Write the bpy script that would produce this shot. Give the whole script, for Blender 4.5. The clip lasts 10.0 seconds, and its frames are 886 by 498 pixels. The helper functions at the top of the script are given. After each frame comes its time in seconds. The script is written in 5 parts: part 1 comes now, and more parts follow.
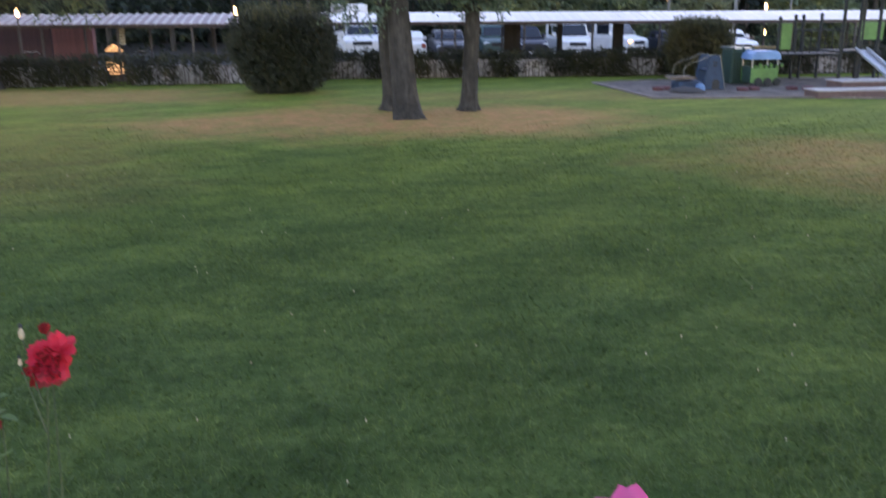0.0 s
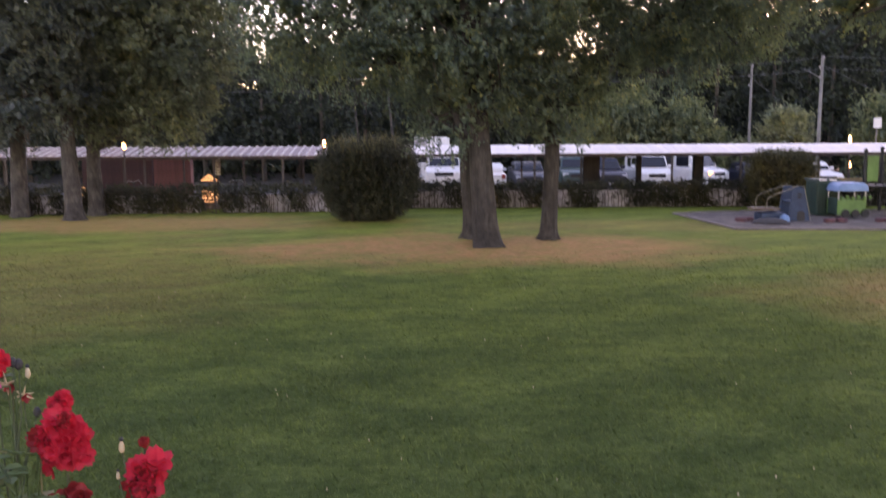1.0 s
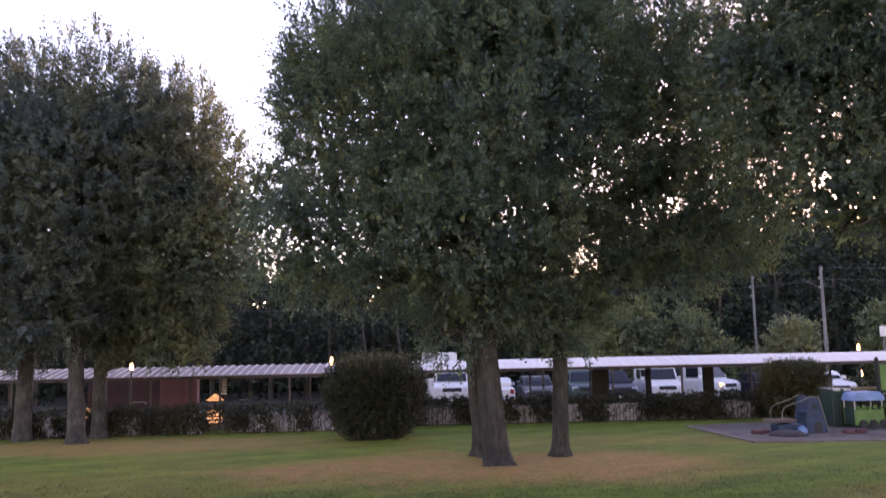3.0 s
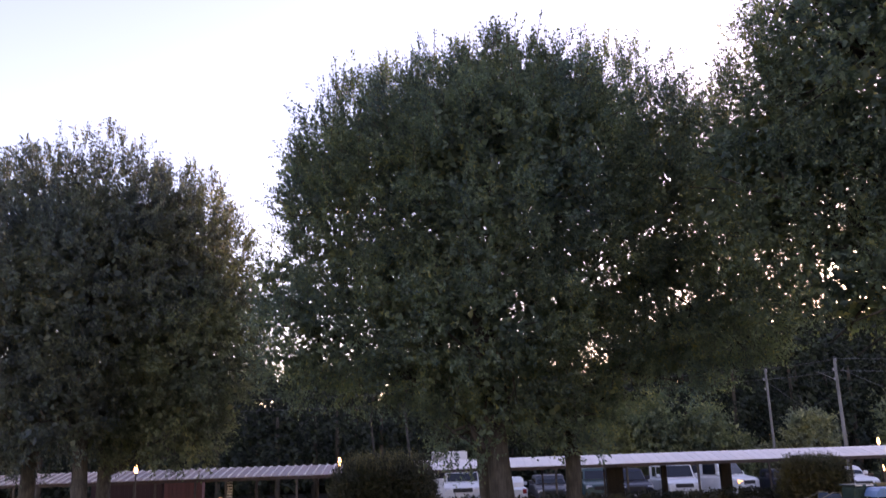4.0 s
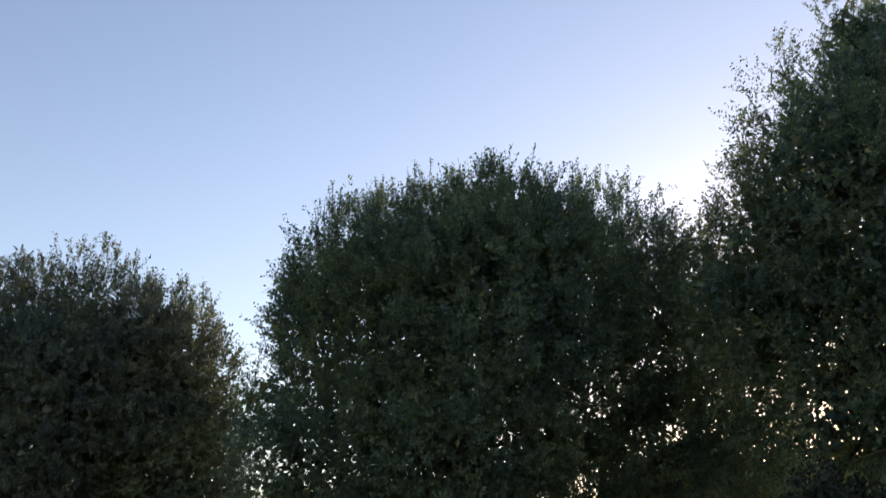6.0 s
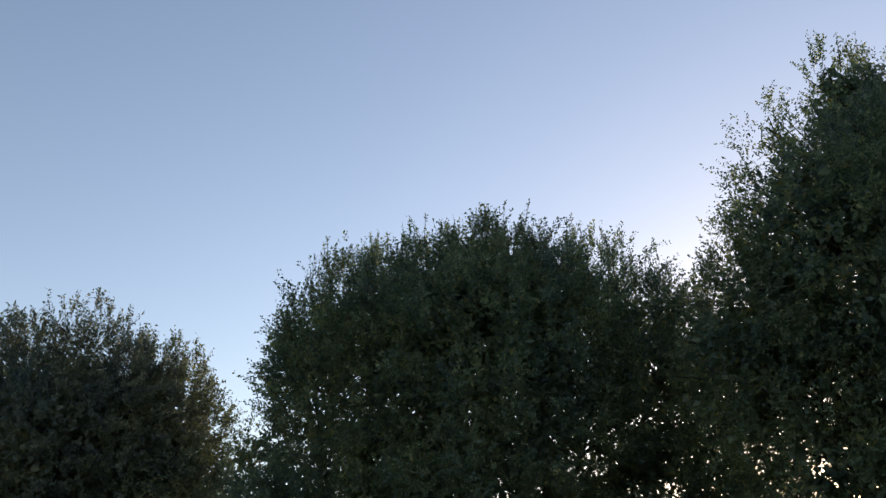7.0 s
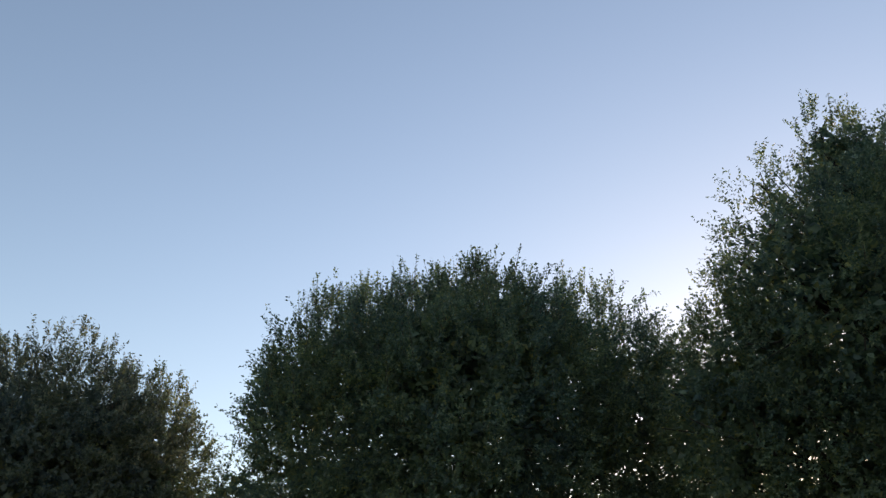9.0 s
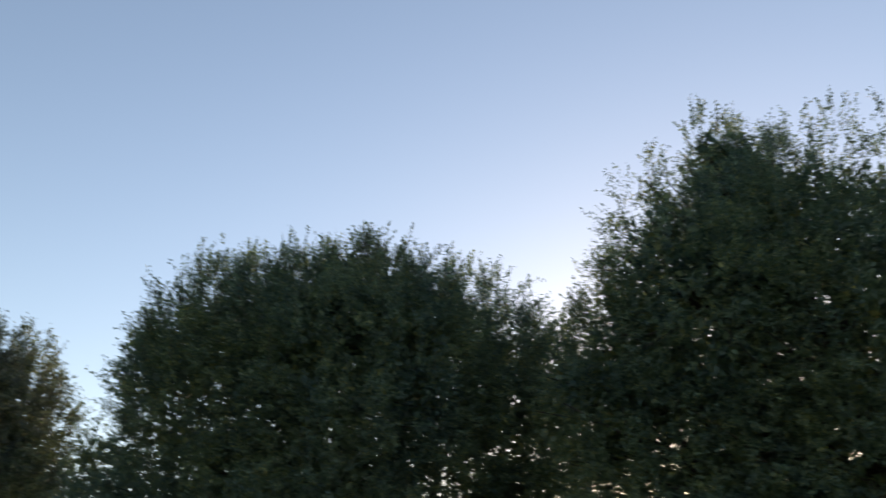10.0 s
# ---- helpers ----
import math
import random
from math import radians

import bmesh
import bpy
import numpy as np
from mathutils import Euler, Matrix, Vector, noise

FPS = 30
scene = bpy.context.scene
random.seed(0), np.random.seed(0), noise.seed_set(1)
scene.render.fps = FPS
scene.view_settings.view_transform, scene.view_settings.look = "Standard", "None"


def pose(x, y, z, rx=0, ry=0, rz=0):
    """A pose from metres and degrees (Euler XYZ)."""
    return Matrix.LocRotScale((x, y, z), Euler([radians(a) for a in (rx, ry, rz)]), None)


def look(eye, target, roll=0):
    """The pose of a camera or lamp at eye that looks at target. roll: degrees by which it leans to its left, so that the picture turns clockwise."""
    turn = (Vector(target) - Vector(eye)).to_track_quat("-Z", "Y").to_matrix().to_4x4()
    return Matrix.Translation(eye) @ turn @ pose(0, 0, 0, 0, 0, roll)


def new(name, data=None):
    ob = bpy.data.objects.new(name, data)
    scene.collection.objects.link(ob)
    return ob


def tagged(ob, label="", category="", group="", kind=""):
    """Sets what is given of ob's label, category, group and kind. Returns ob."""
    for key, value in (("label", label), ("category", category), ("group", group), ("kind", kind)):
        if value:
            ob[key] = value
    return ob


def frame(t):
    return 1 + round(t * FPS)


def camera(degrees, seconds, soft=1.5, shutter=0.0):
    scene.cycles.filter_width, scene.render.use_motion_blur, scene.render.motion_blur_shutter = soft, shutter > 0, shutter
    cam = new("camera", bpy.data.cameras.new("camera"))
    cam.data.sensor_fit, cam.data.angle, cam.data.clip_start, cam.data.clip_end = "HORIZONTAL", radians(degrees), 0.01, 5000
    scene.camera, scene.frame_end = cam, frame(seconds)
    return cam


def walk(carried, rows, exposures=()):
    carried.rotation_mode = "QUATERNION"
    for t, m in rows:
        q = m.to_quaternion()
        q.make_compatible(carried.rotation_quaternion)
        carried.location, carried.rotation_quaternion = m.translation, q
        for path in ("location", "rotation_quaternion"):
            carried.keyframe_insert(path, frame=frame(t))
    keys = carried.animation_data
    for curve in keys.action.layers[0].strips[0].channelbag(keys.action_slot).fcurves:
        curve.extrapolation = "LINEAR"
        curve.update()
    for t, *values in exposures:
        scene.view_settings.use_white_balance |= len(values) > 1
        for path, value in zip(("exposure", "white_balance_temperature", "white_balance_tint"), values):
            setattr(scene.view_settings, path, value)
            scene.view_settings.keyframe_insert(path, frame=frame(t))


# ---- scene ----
LENS = 55.06
cam = camera(LENS, 10.0, soft=1.4, shutter=0.5)
EYE = 2.5


def aim(x, y, z, yaw, pitch, lean):
    """A camera pose from its eye, the degrees it turns left and up, and its lean to the right."""
    a, p = radians(yaw), radians(pitch)
    way = Vector((-math.sin(a) * math.cos(p), math.cos(a) * math.cos(p), math.sin(p)))
    eye = Vector((x, y, EYE + z))
    return look(eye, eye + way * 10, -lean)


# seconds, eye (x, y, height over EYE), yaw, pitch, lean
ROWS = [
    (0.0, 0.028, 0.0, 0.01, -5.63, -15.62, 0.26),
    (0.5, 0.01, 0.0, 0.016, -2.54, -11.09, 0.76),
    (1.0, 0.0, 0.0, 0.002, -0.37, -7.0, 0.29),
    (1.5, -0.006, 0.0, -0.004, 0.9, -2.2, -0.18),
    (2.0, -0.005, 0.0, 0.01, 0.68, 0.09, 1.04),
    (2.5, 0.0, 0.0, 0.01, 0.0, 4.0, 1.5),
    (3.0, 0.0, 0.0, 0.01, -0.07, 7.44, 1.24),
    (3.2, 0.0, 0.0, 0.01, -0.04, 8.76, 1.1),
    (4.3, 0.0, 0.0, 0.01, 0.69, 15.13, 2.46),
    (4.5, 0.0, 0.0, 0.01, 0.99, 15.61, 2.62),
    (5.0, 0.0, 0.0, 0.01, 1.25, 16.92, 1.72),
    (5.5, 0.0, 0.0, 0.01, 0.37, 19.34, 0.45),
    (6.0, 0.0, 0.0, 0.01, -0.53, 22.31, 0.23),
    (7.5, 0.0, 0.0, 0.01, -1.04, 27.02, 0.41),
    (8.0, 0.0, 0.0, 0.01, -1.15, 27.75, 0.01),
    (8.5, 0.0, 0.0, 0.01, -1.14, 28.4, -0.61),
    (9.0, 0.0, 0.0, 0.01, -1.62, 28.84, -1.61),
    (9.5, 0.0, 0.0, 0.01, -3.48, 28.32, -2.18),
    (10.0, 0.0, 0.0, 0.01, -9.95, 27.5, -1.72),
]
# seconds, stops, kelvin, tint: the sky burns out at first, then the exposure falls
EXPOSURES = [(0.0, 3.3, 7100, 40), (0.5, 3.4, 8400, 57), (1.0, 3.2, 8400, 58), (1.5, 3.05, 8100, 59), (2.5, 2.95, 7800, 62), (3.2, 2.85, 7600, 61), (4.5, 2.1, 7450, 56), (5.0, 1.75, 7400, 46), (5.5, 1.58, 7300, 35), (6.2, 1.65, 7450, 29), (7.5, 1.3, 7500, 25), (8.5, 1.42, 7500, 24), (10.0, 1.5, 7500, 23)]
walk(cam, [(t, aim(*row)) for t, *row in ROWS], EXPOSURES)

# ---- light: dusk, the sun low behind the woods ----
SUN_AZ, SUN_EL = 30.0, 5.5          # degrees to the right of +y, and up
world = bpy.data.worlds.new("dusk")
scene.world = world
world.use_nodes = True
wn = world.node_tree.nodes
sky = wn.new("ShaderNodeTexSky")
sky.sky_type = "NISHITA"
sky.sun_disc = False
sky.sun_elevation = radians(SUN_EL)
sky.sun_rotation = radians(SUN_AZ)
sky.air_density, sky.dust_density, sky.ozone_density = 1.0, 0.5, 1.85
wn["Background"].inputs["Strength"].default_value = 0.15
world.node_tree.links.new(sky.outputs[0], wn["Background"].inputs["Color"])
sun = new("sun", bpy.data.lights.new("sun", "SUN"))
sun.data.energy, sun.data.angle, sun.data.color = 1.6, radians(6), (1.0, 0.84, 0.66)
sd = Vector((math.sin(radians(SUN_AZ)) * math.cos(radians(SUN_EL)), math.cos(radians(SUN_AZ)) * math.cos(radians(SUN_EL)), math.sin(radians(SUN_EL))))
sun.matrix_world = look(sd * 100, (0, 0, 0))


# ---- materials ----
def nodes_of(name):
    m = bpy.data.materials.new(name)
    m.use_nodes = True
    return m, m.node_tree.nodes, m.node_tree.links, m.node_tree.nodes["Principled BSDF"]


def ramp(n, stops):
    r = n.new("ShaderNodeValToRGB")
    while len(r.color_ramp.elements) < len(stops):
        r.color_ramp.elements.new(0.5)
    for e, (p, c) in zip(r.color_ramp.elements, stops):
        e.position, e.color = p, (*c, 1)
    return r


def noise_tex(n, l, scale, detail=4, rough=0.6, coord=None, stretch=None):
    t = n.new("ShaderNodeTexNoise")
    t.inputs["Scale"].default_value, t.inputs["Detail"].default_value, t.inputs["Roughness"].default_value = scale, detail, rough
    src = coord
    if src is None:
        src = n.new("ShaderNodeTexCoord").outputs["Object"]
    if stretch:
        mp = n.new("ShaderNodeMapping")
        mp.inputs["Scale"].default_value = stretch
        l.new(src, mp.inputs["Vector"])
        src = mp.outputs["Vector"]
    l.new(src, t.inputs["Vector"])
    return t


def mix(n, l, fac, a, b, mode="MIX"):
    m = n.new("ShaderNodeMix")
    m.data_type, m.blend_type = "RGBA", mode
    for sock, val in ((m.inputs["Factor"], fac), (m.inputs[6], a), (m.inputs[7], b)):
        if hasattr(val, "is_output"):
            l.new(val, sock)
        elif isinstance(val, (int, float)):
            sock.default_value = val
        else:
            sock.default_value = (*val, 1)
    return m.outputs[2]


def bump(n, l, height, strength, dist, bsdf):
    b = n.new("ShaderNodeBump")
    b.inputs["Strength"].default_value, b.inputs["Distance"].default_value = strength, dist
    l.new(height, b.inputs["Height"])
    l.new(b.outputs[0], bsdf.inputs["Normal"])


def surface(name, dark, light, scale=6.0, rough=0.7, metal=0.0, relief=0.3, dist=0.004, stretch=None, stain=0.25, stain_scale=1.2, per_object=0.0):
    """Two-scale procedural surface: fine grain between two colours, larger stains and a fine relief."""
    m, n, l, b = nodes_of(name)
    fine = noise_tex(n, l, scale, 5, 0.65, stretch=stretch)
    r = ramp(n, [(0.3, dark), (0.7, light)])
    l.new(fine.outputs[0], r.inputs[0])
    big = noise_tex(n, l, stain_scale, 3, 0.6)
    sr = ramp(n, [(0.35, (1 - stain,) * 3), (0.65, (1, 1, 1))])
    l.new(big.outputs[0], sr.inputs[0])
    col = mix(n, l, 1.0, r.outputs[0], sr.outputs[0], "MULTIPLY")
    if per_object:
        info = n.new("ShaderNodeObjectInfo")
        pr = ramp(n, [(0, (1 - per_object,) * 3), (1, (1 + 0.0,) * 3)])
        l.new(info.outputs["Random"], pr.inputs[0])
        col = mix(n, l, 1.0, col, pr.outputs[0], "MULTIPLY")
    l.new(col, b.inputs["Base Color"])
    b.inputs["Roughness"].default_value, b.inputs["Metallic"].default_value = rough, metal
    if relief:
        bump(n, l, fine.outputs[0], relief, dist, b)
    return m


def foliage(name, dark, mid, light, odd, through_light=0.35, gloss=0.6):
    """Leaves: each leaf its own tone, clumps of warmer tone, light passing through them."""
    m, n, l, b = nodes_of(name)
    geo = n.new("ShaderNodeNewGeometry")
    r = ramp(n, [(0.0, dark), (0.45, mid), (0.85, light), (0.98, odd)])
    l.new(geo.outputs["Random Per Island"], r.inputs[0])
    big = noise_tex(n, l, 0.55, 3, 0.6)
    br = ramp(n, [(0.36, (0.72, 0.84, 0.92)), (0.66, (1.25, 1.14, 0.8))])
    l.new(big.outputs[0], br.inputs[0])
    col = mix(n, l, 1.0, r.outputs[0], br.outputs[0], "MULTIPLY")
    tuft = noise_tex(n, l, 1.7, 2, 0.5)
    tf = ramp(n, [(0.36, (0.62, 0.66, 0.7)), (0.64, (1.28, 1.25, 1.15))])
    l.new(tuft.outputs[0], tf.inputs[0])
    col = mix(n, l, 1.0, col, tf.outputs[0], "MULTIPLY")
    l.new(col, b.inputs["Base Color"])
    b.inputs["Roughness"].default_value = gloss
    tr = n.new("ShaderNodeBsdfTranslucent")
    l.new(mix(n, l, 1.0, col, (1.08, 1.14, 0.88), "MULTIPLY"), tr.inputs["Color"])
    mx = n.new("ShaderNodeMixShader")
    mx.inputs[0].default_value = through_light
    l.new(b.outputs[0], mx.inputs[1])
    l.new(tr.outputs[0], mx.inputs[2])
    l.new(mx.outputs[0], n["Material Output"].inputs["Surface"])
    return m


def glass(name, tint=(0.02, 0.025, 0.03), rough=0.06):
    m, n, l, b = nodes_of(name)
    b.inputs["Base Color"].default_value = (*tint, 1)
    b.inputs["Roughness"].default_value = rough
    b.inputs["Coat Weight"].default_value = 0.2
    return m


def lamp_glow(name, colour, strength):
    m, n, l, b = nodes_of(name)
    b.inputs["Base Color"].default_value = (*colour, 1)
    b.inputs["Emission Color"].default_value = (*colour, 1)
    b.inputs["Emission Strength"].default_value = strength
    return m


def lawn_colour(n, l):
    """Colour of the lawn by its place: green, paler mown streaks, worn straw-brown patches under the trees."""
    pos = n.new("ShaderNodeNewGeometry").outputs["Position"]
    fine = noise_tex(n, l, 9.0, 5, 0.7, pos)
    g = ramp(n, [(0.3, (0.036, 0.06, 0.018)), (0.55, (0.058, 0.09, 0.027)), (0.8, (0.094, 0.124, 0.044))])
    l.new(fine.outputs[0], g.inputs[0])
    streak = noise_tex(n, l, 0.5, 4, 0.6, pos, (0.8, 1.1, 1))
    sr = ramp(n, [(0.35, (0.84, 0.88, 0.86)), (0.65, (1.16, 1.1, 0.98))])
    l.new(streak.outputs[0], sr.inputs[0])
    col = mix(n, l, 1.0, g.outputs[0], sr.outputs[0], "MULTIPLY")
    mid = noise_tex(n, l, 2.2, 5, 0.7, pos)
    mott = noise_tex(n, l, 1.5, 5, 0.72, pos, (0.7, 1.3, 1))
    mr = ramp(n, [(0.36, (0.7, 0.76, 0.72)), (0.64, (1.22, 1.16, 1.12))])
    l.new(mott.outputs[0], mr.inputs[0])
    col = mix(n, l, 1.0, col, mr.outputs[0], "MULTIPLY")
    arc = n.new("ShaderNodeTexWave")
    arc.wave_type, arc.bands_direction = "BANDS", "X"
    arc.inputs["Scale"].default_value, arc.inputs["Distortion"].default_value, arc.inputs["Detail"].default_value, arc.inputs["Detail Scale"].default_value = 0.16, 2.2, 3, 0.5
    turn = n.new("ShaderNodeMapping")
    turn.inputs["Rotation"].default_value = (0, 0, radians(58))
    l.new(pos, turn.inputs["Vector"])
    l.new(turn.outputs[0], arc.inputs["Vector"])
    ar = ramp(n, [(0.55, (0.97, 0.97, 0.97)), (0.95, (1.16, 1.12, 1.12))])
    l.new(arc.outputs["Fac"], ar.inputs[0])
    col = mix(n, l, 1.0, col, ar.outputs[0], "MULTIPLY")
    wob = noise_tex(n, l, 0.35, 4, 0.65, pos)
    # backlight on the far grass is put into its colour: lighter, yellower along y
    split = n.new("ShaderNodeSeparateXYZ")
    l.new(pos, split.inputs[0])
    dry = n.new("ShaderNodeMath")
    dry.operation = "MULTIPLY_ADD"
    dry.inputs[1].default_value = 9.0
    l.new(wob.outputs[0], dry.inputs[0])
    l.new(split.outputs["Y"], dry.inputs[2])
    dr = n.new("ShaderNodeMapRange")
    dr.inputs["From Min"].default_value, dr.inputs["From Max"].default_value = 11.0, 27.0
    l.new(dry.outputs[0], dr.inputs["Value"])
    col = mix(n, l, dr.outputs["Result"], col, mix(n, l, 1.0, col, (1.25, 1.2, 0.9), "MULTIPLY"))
    for cx, cy, rx, ry, strength in PATCHES:
        mp = n.new("ShaderNodeMapping")
        mp.inputs["Location"].default_value = (-cx / rx, -cy / ry, 0)
        mp.inputs["Scale"].default_value = (1 / rx, 1 / ry, 0)
        l.new(pos, mp.inputs["Vector"])
        ln = n.new("ShaderNodeVectorMath")
        ln.operation = "LENGTH"
        l.new(mp.outputs[0], ln.inputs[0])
        ad = n.new("ShaderNodeMath")
        ad.operation = "MULTIPLY_ADD"
        ad.inputs[1].default_value = 1.6
        l.new(wob.outputs[0], ad.inputs[0])
        l.new(ln.outputs["Value"], ad.inputs[2])
        rr = ramp(n, [(0.0, (strength,) * 3), (1.0, (0, 0, 0))])
        rr.color_ramp.elements[0].position, rr.color_ramp.elements[1].position = 0.42, 0.62
        hv = n.new("ShaderNodeMath")
        hv.operation = "MULTIPLY"
        hv.inputs[1].default_value = 0.31
        l.new(ad.outputs[0], hv.inputs[0])
        l.new(hv.outputs[0], rr.inputs[0])
        dirt = ramp(n, [(0.3, (0.15, 0.08, 0.036)), (0.7, (0.27, 0.15, 0.07))])
        l.new(fine.outputs[0], dirt.inputs[0])
        tuft = ramp(n, [(0.4, (1, 1, 1)), (0.68, (0.4, 0.4, 0.4))])
        l.new(mid.outputs[0], tuft.inputs[0])
        col = mix(n, l, mix(n, l, 1.0, rr.outputs[0], tuft.outputs[0], "MULTIPLY"), col, dirt.outputs[0])
    return col, fine


# worn patches: centre, half widths, strength
PATCHES = [(1.0, 20.5, 6.4, 3.2, 0.95), (9.6, 13.6, 4.2, 2.8, 0.65), (-11.0, 27.5, 9.0, 3.2, 0.7), (-7.5, 15.0, 4.5, 8.0, 0.28), (8.0, 26.0, 9.0, 2.0, 0.3)]


def lawn_material():
    m, n, l, b = nodes_of("lawn")
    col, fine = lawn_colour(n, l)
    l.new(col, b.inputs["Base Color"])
    b.inputs["Roughness"].default_value = 0.9
    b.inputs["Specular IOR Level"].default_value = 0.05
    b.inputs["Sheen Weight"].default_value, b.inputs["Sheen Roughness"].default_value = 0.15, 0.4
    l.new(mix(n, l, 1.0, col, (5.5, 5.0, 5.0), "MULTIPLY"), b.inputs["Sheen Tint"])
    bump(n, l, fine.outputs[0], 0.6, 0.03, b)
    return m


def blade_material():
    m, n, l, b = nodes_of("grass_blade")
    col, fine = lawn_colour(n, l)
    geo = n.new("ShaderNodeNewGeometry")
    r = ramp(n, [(0.0, (1.05, 1.1, 1.0)), (0.8, (1.6, 1.6, 1.35)), (0.97, (2.2, 2.0, 1.5))])
    l.new(geo.outputs["Random Per Island"], r.inputs[0])
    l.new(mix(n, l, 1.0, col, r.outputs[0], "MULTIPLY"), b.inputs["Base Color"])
    b.inputs["Roughness"].default_value = 0.6
    tr = n.new("ShaderNodeBsdfTranslucent")
    l.new(mix(n, l, 1.0, col, r.outputs[0], "MULTIPLY"), tr.inputs["Color"])
    mx = n.new("ShaderNodeMixShader")
    mx.inputs[0].default_value = 0.45
    l.new(b.outputs[0], mx.inputs[1])
    l.new(tr.outputs[0], mx.inputs[2])
    l.new(mx.outputs[0], n["Material Output"].inputs["Surface"])
    return m


LAWN = lawn_material()
BLADE = blade_material()
BARK = surface("bark", (0.02, 0.017, 0.0135), (0.078, 0.066, 0.055), 13, 0.95, relief=1.0, dist=0.04, stretch=(1, 1, 0.22), stain=0.6, stain_scale=2.4)
BARK_PALE = surface("pale_bark", (0.036, 0.031, 0.027), (0.12, 0.105, 0.09), 14, 0.95, relief=0.9, dist=0.03, stretch=(1, 1, 0.25), stain=0.55, stain_scale=2.2)
TWIG = surface("twig", (0.05, 0.04, 0.03), (0.12, 0.095, 0.07), 20, 0.9, relief=0)
OAK = foliage("oak_leaves", (0.083, 0.12, 0.112), (0.107, 0.157, 0.138), (0.14, 0.197, 0.152), (0.215, 0.225, 0.12), 0.5)
MAPLE = foliage("small_leaves", (0.082, 0.102, 0.111), (0.105, 0.13, 0.133), (0.135, 0.162, 0.151), (0.158, 0.158, 0.12), 0.45)
# yellower leaf colour with warm sunlight put in: second maple and crown crests
SUNLIT_OLIVE = foliage("sunlit_olive_leaves", (0.08, 0.1, 0.072), (0.112, 0.138, 0.096), (0.148, 0.178, 0.122), (0.19, 0.188, 0.125), 0.4)
HEDGE = foliage("hedge_leaves", (0.02, 0.024, 0.012), (0.03, 0.034, 0.016), (0.046, 0.049, 0.022), (0.08, 0.06, 0.028), 0.2)
# brighter, olive copy of the bush leaves: the backlight is in the colour
BUSH_BACKLIT = foliage("backlit_clipped_leaves", (0.055, 0.052, 0.027), (0.08, 0.075, 0.036), (0.11, 0.1, 0.048), (0.16, 0.12, 0.06), 0.35)
BUSH = foliage("clipped_bush_leaves", (0.019, 0.024, 0.014), (0.028, 0.034, 0.018), (0.044, 0.05, 0.025), (0.085, 0.066, 0.034), 0.2)
WOODS = foliage("woods_leaves", (0.012, 0.021, 0.014), (0.019, 0.032, 0.02), (0.03, 0.046, 0.026), (0.05, 0.06, 0.032), 0.2, 0.7)
SHRUB_PALE = foliage("pale_shrub_leaves", (0.17, 0.185, 0.125), (0.25, 0.265, 0.175), (0.34, 0.345, 0.235), (0.42, 0.39, 0.26), 0.4)
SHRUB = foliage("shrub_leaves", (0.11, 0.135, 0.085), (0.165, 0.2, 0.12), (0.23, 0.26, 0.16), (0.3, 0.3, 0.18), 0.4)
ROOF = surface("roof_metal", (0.69, 0.635, 0.6), (0.82, 0.76, 0.72), 3, 0.5, relief=0.1, stain=0.18, stain_scale=0.5, per_object=0.1)
ROOF_DULL = surface("dull_roof_metal", (0.29, 0.2, 0.195), (0.41, 0.295, 0.29), 3, 0.55, relief=0.1, stain=0.25, stain_scale=0.5, per_object=0.3)
FASCIA = surface("fascia", (0.05, 0.032, 0.036), (0.085, 0.055, 0.06), 5, 0.6, relief=0.1)
POST = surface("post_paint", (0.055, 0.045, 0.045), (0.1, 0.085, 0.08), 6, 0.6, relief=0.1)
ASPHALT = surface("asphalt", (0.04, 0.04, 0.042), (0.075, 0.073, 0.07), 30, 0.92, relief=0.5, dist=0.006, stain=0.35, stain_scale=0.3)
PALE_WALL = surface("pale_wall", (0.36, 0.33, 0.36), (0.7, 0.66, 0.7), 9, 0.85, relief=0.5, dist=0.01, stain=0.5, stain_scale=2.5)
SHED = surface("red_brown_boards", (0.14, 0.05, 0.045), (0.23, 0.085, 0.075), 6, 0.75, relief=0.3, stretch=(1, 1, 0.2), per_object=0.25)
DARK_SHED = surface("dark_boards", (0.06, 0.028, 0.028), (0.1, 0.045, 0.045), 6, 0.8, relief=0.3, stretch=(1, 1, 0.2), per_object=0.25)
GRAVEL = surface("gravel", (0.08, 0.062, 0.054), (0.2, 0.16, 0.143), 18, 0.95, relief=0.9, dist=0.03, stain=0.55, stain_scale=1.3)
KERB = surface("timber_edge", (0.12, 0.1, 0.09), (0.22, 0.19, 0.17), 10, 0.9, relief=0.4)
STONE = surface("concrete", (0.3, 0.28, 0.28), (0.45, 0.42, 0.42), 9, 0.9, relief=0.5, dist=0.01, stain=0.35)
POLE = surface("weathered_pole", (0.17, 0.165, 0.155), (0.3, 0.285, 0.27), 9, 0.85, relief=0.4, stretch=(1, 1, 0.1))
WIRE = surface("cable", (0.1, 0.1, 0.11), (0.15, 0.15, 0.16), 3, 0.6, relief=0)
BULB = lamp_glow("lit_globe", (1.0, 0.6, 0.22), 1.8)
WARM = lamp_glow("warm_lantern", (1.0, 0.58, 0.24), 0.16)
BLUE = surface("blue_plastic", (0.008, 0.034, 0.085), (0.015, 0.055, 0.125), 6, 0.55, relief=0.1, stain=0.3)
LIGHT_BLUE = surface("light_blue_plastic", (0.11, 0.25, 0.5), (0.17, 0.34, 0.62), 6, 0.5, relief=0.1)
GREEN = surface("green_plastic", (0.07, 0.19, 0.045), (0.11, 0.27, 0.07), 6, 0.5, relief=0.1)
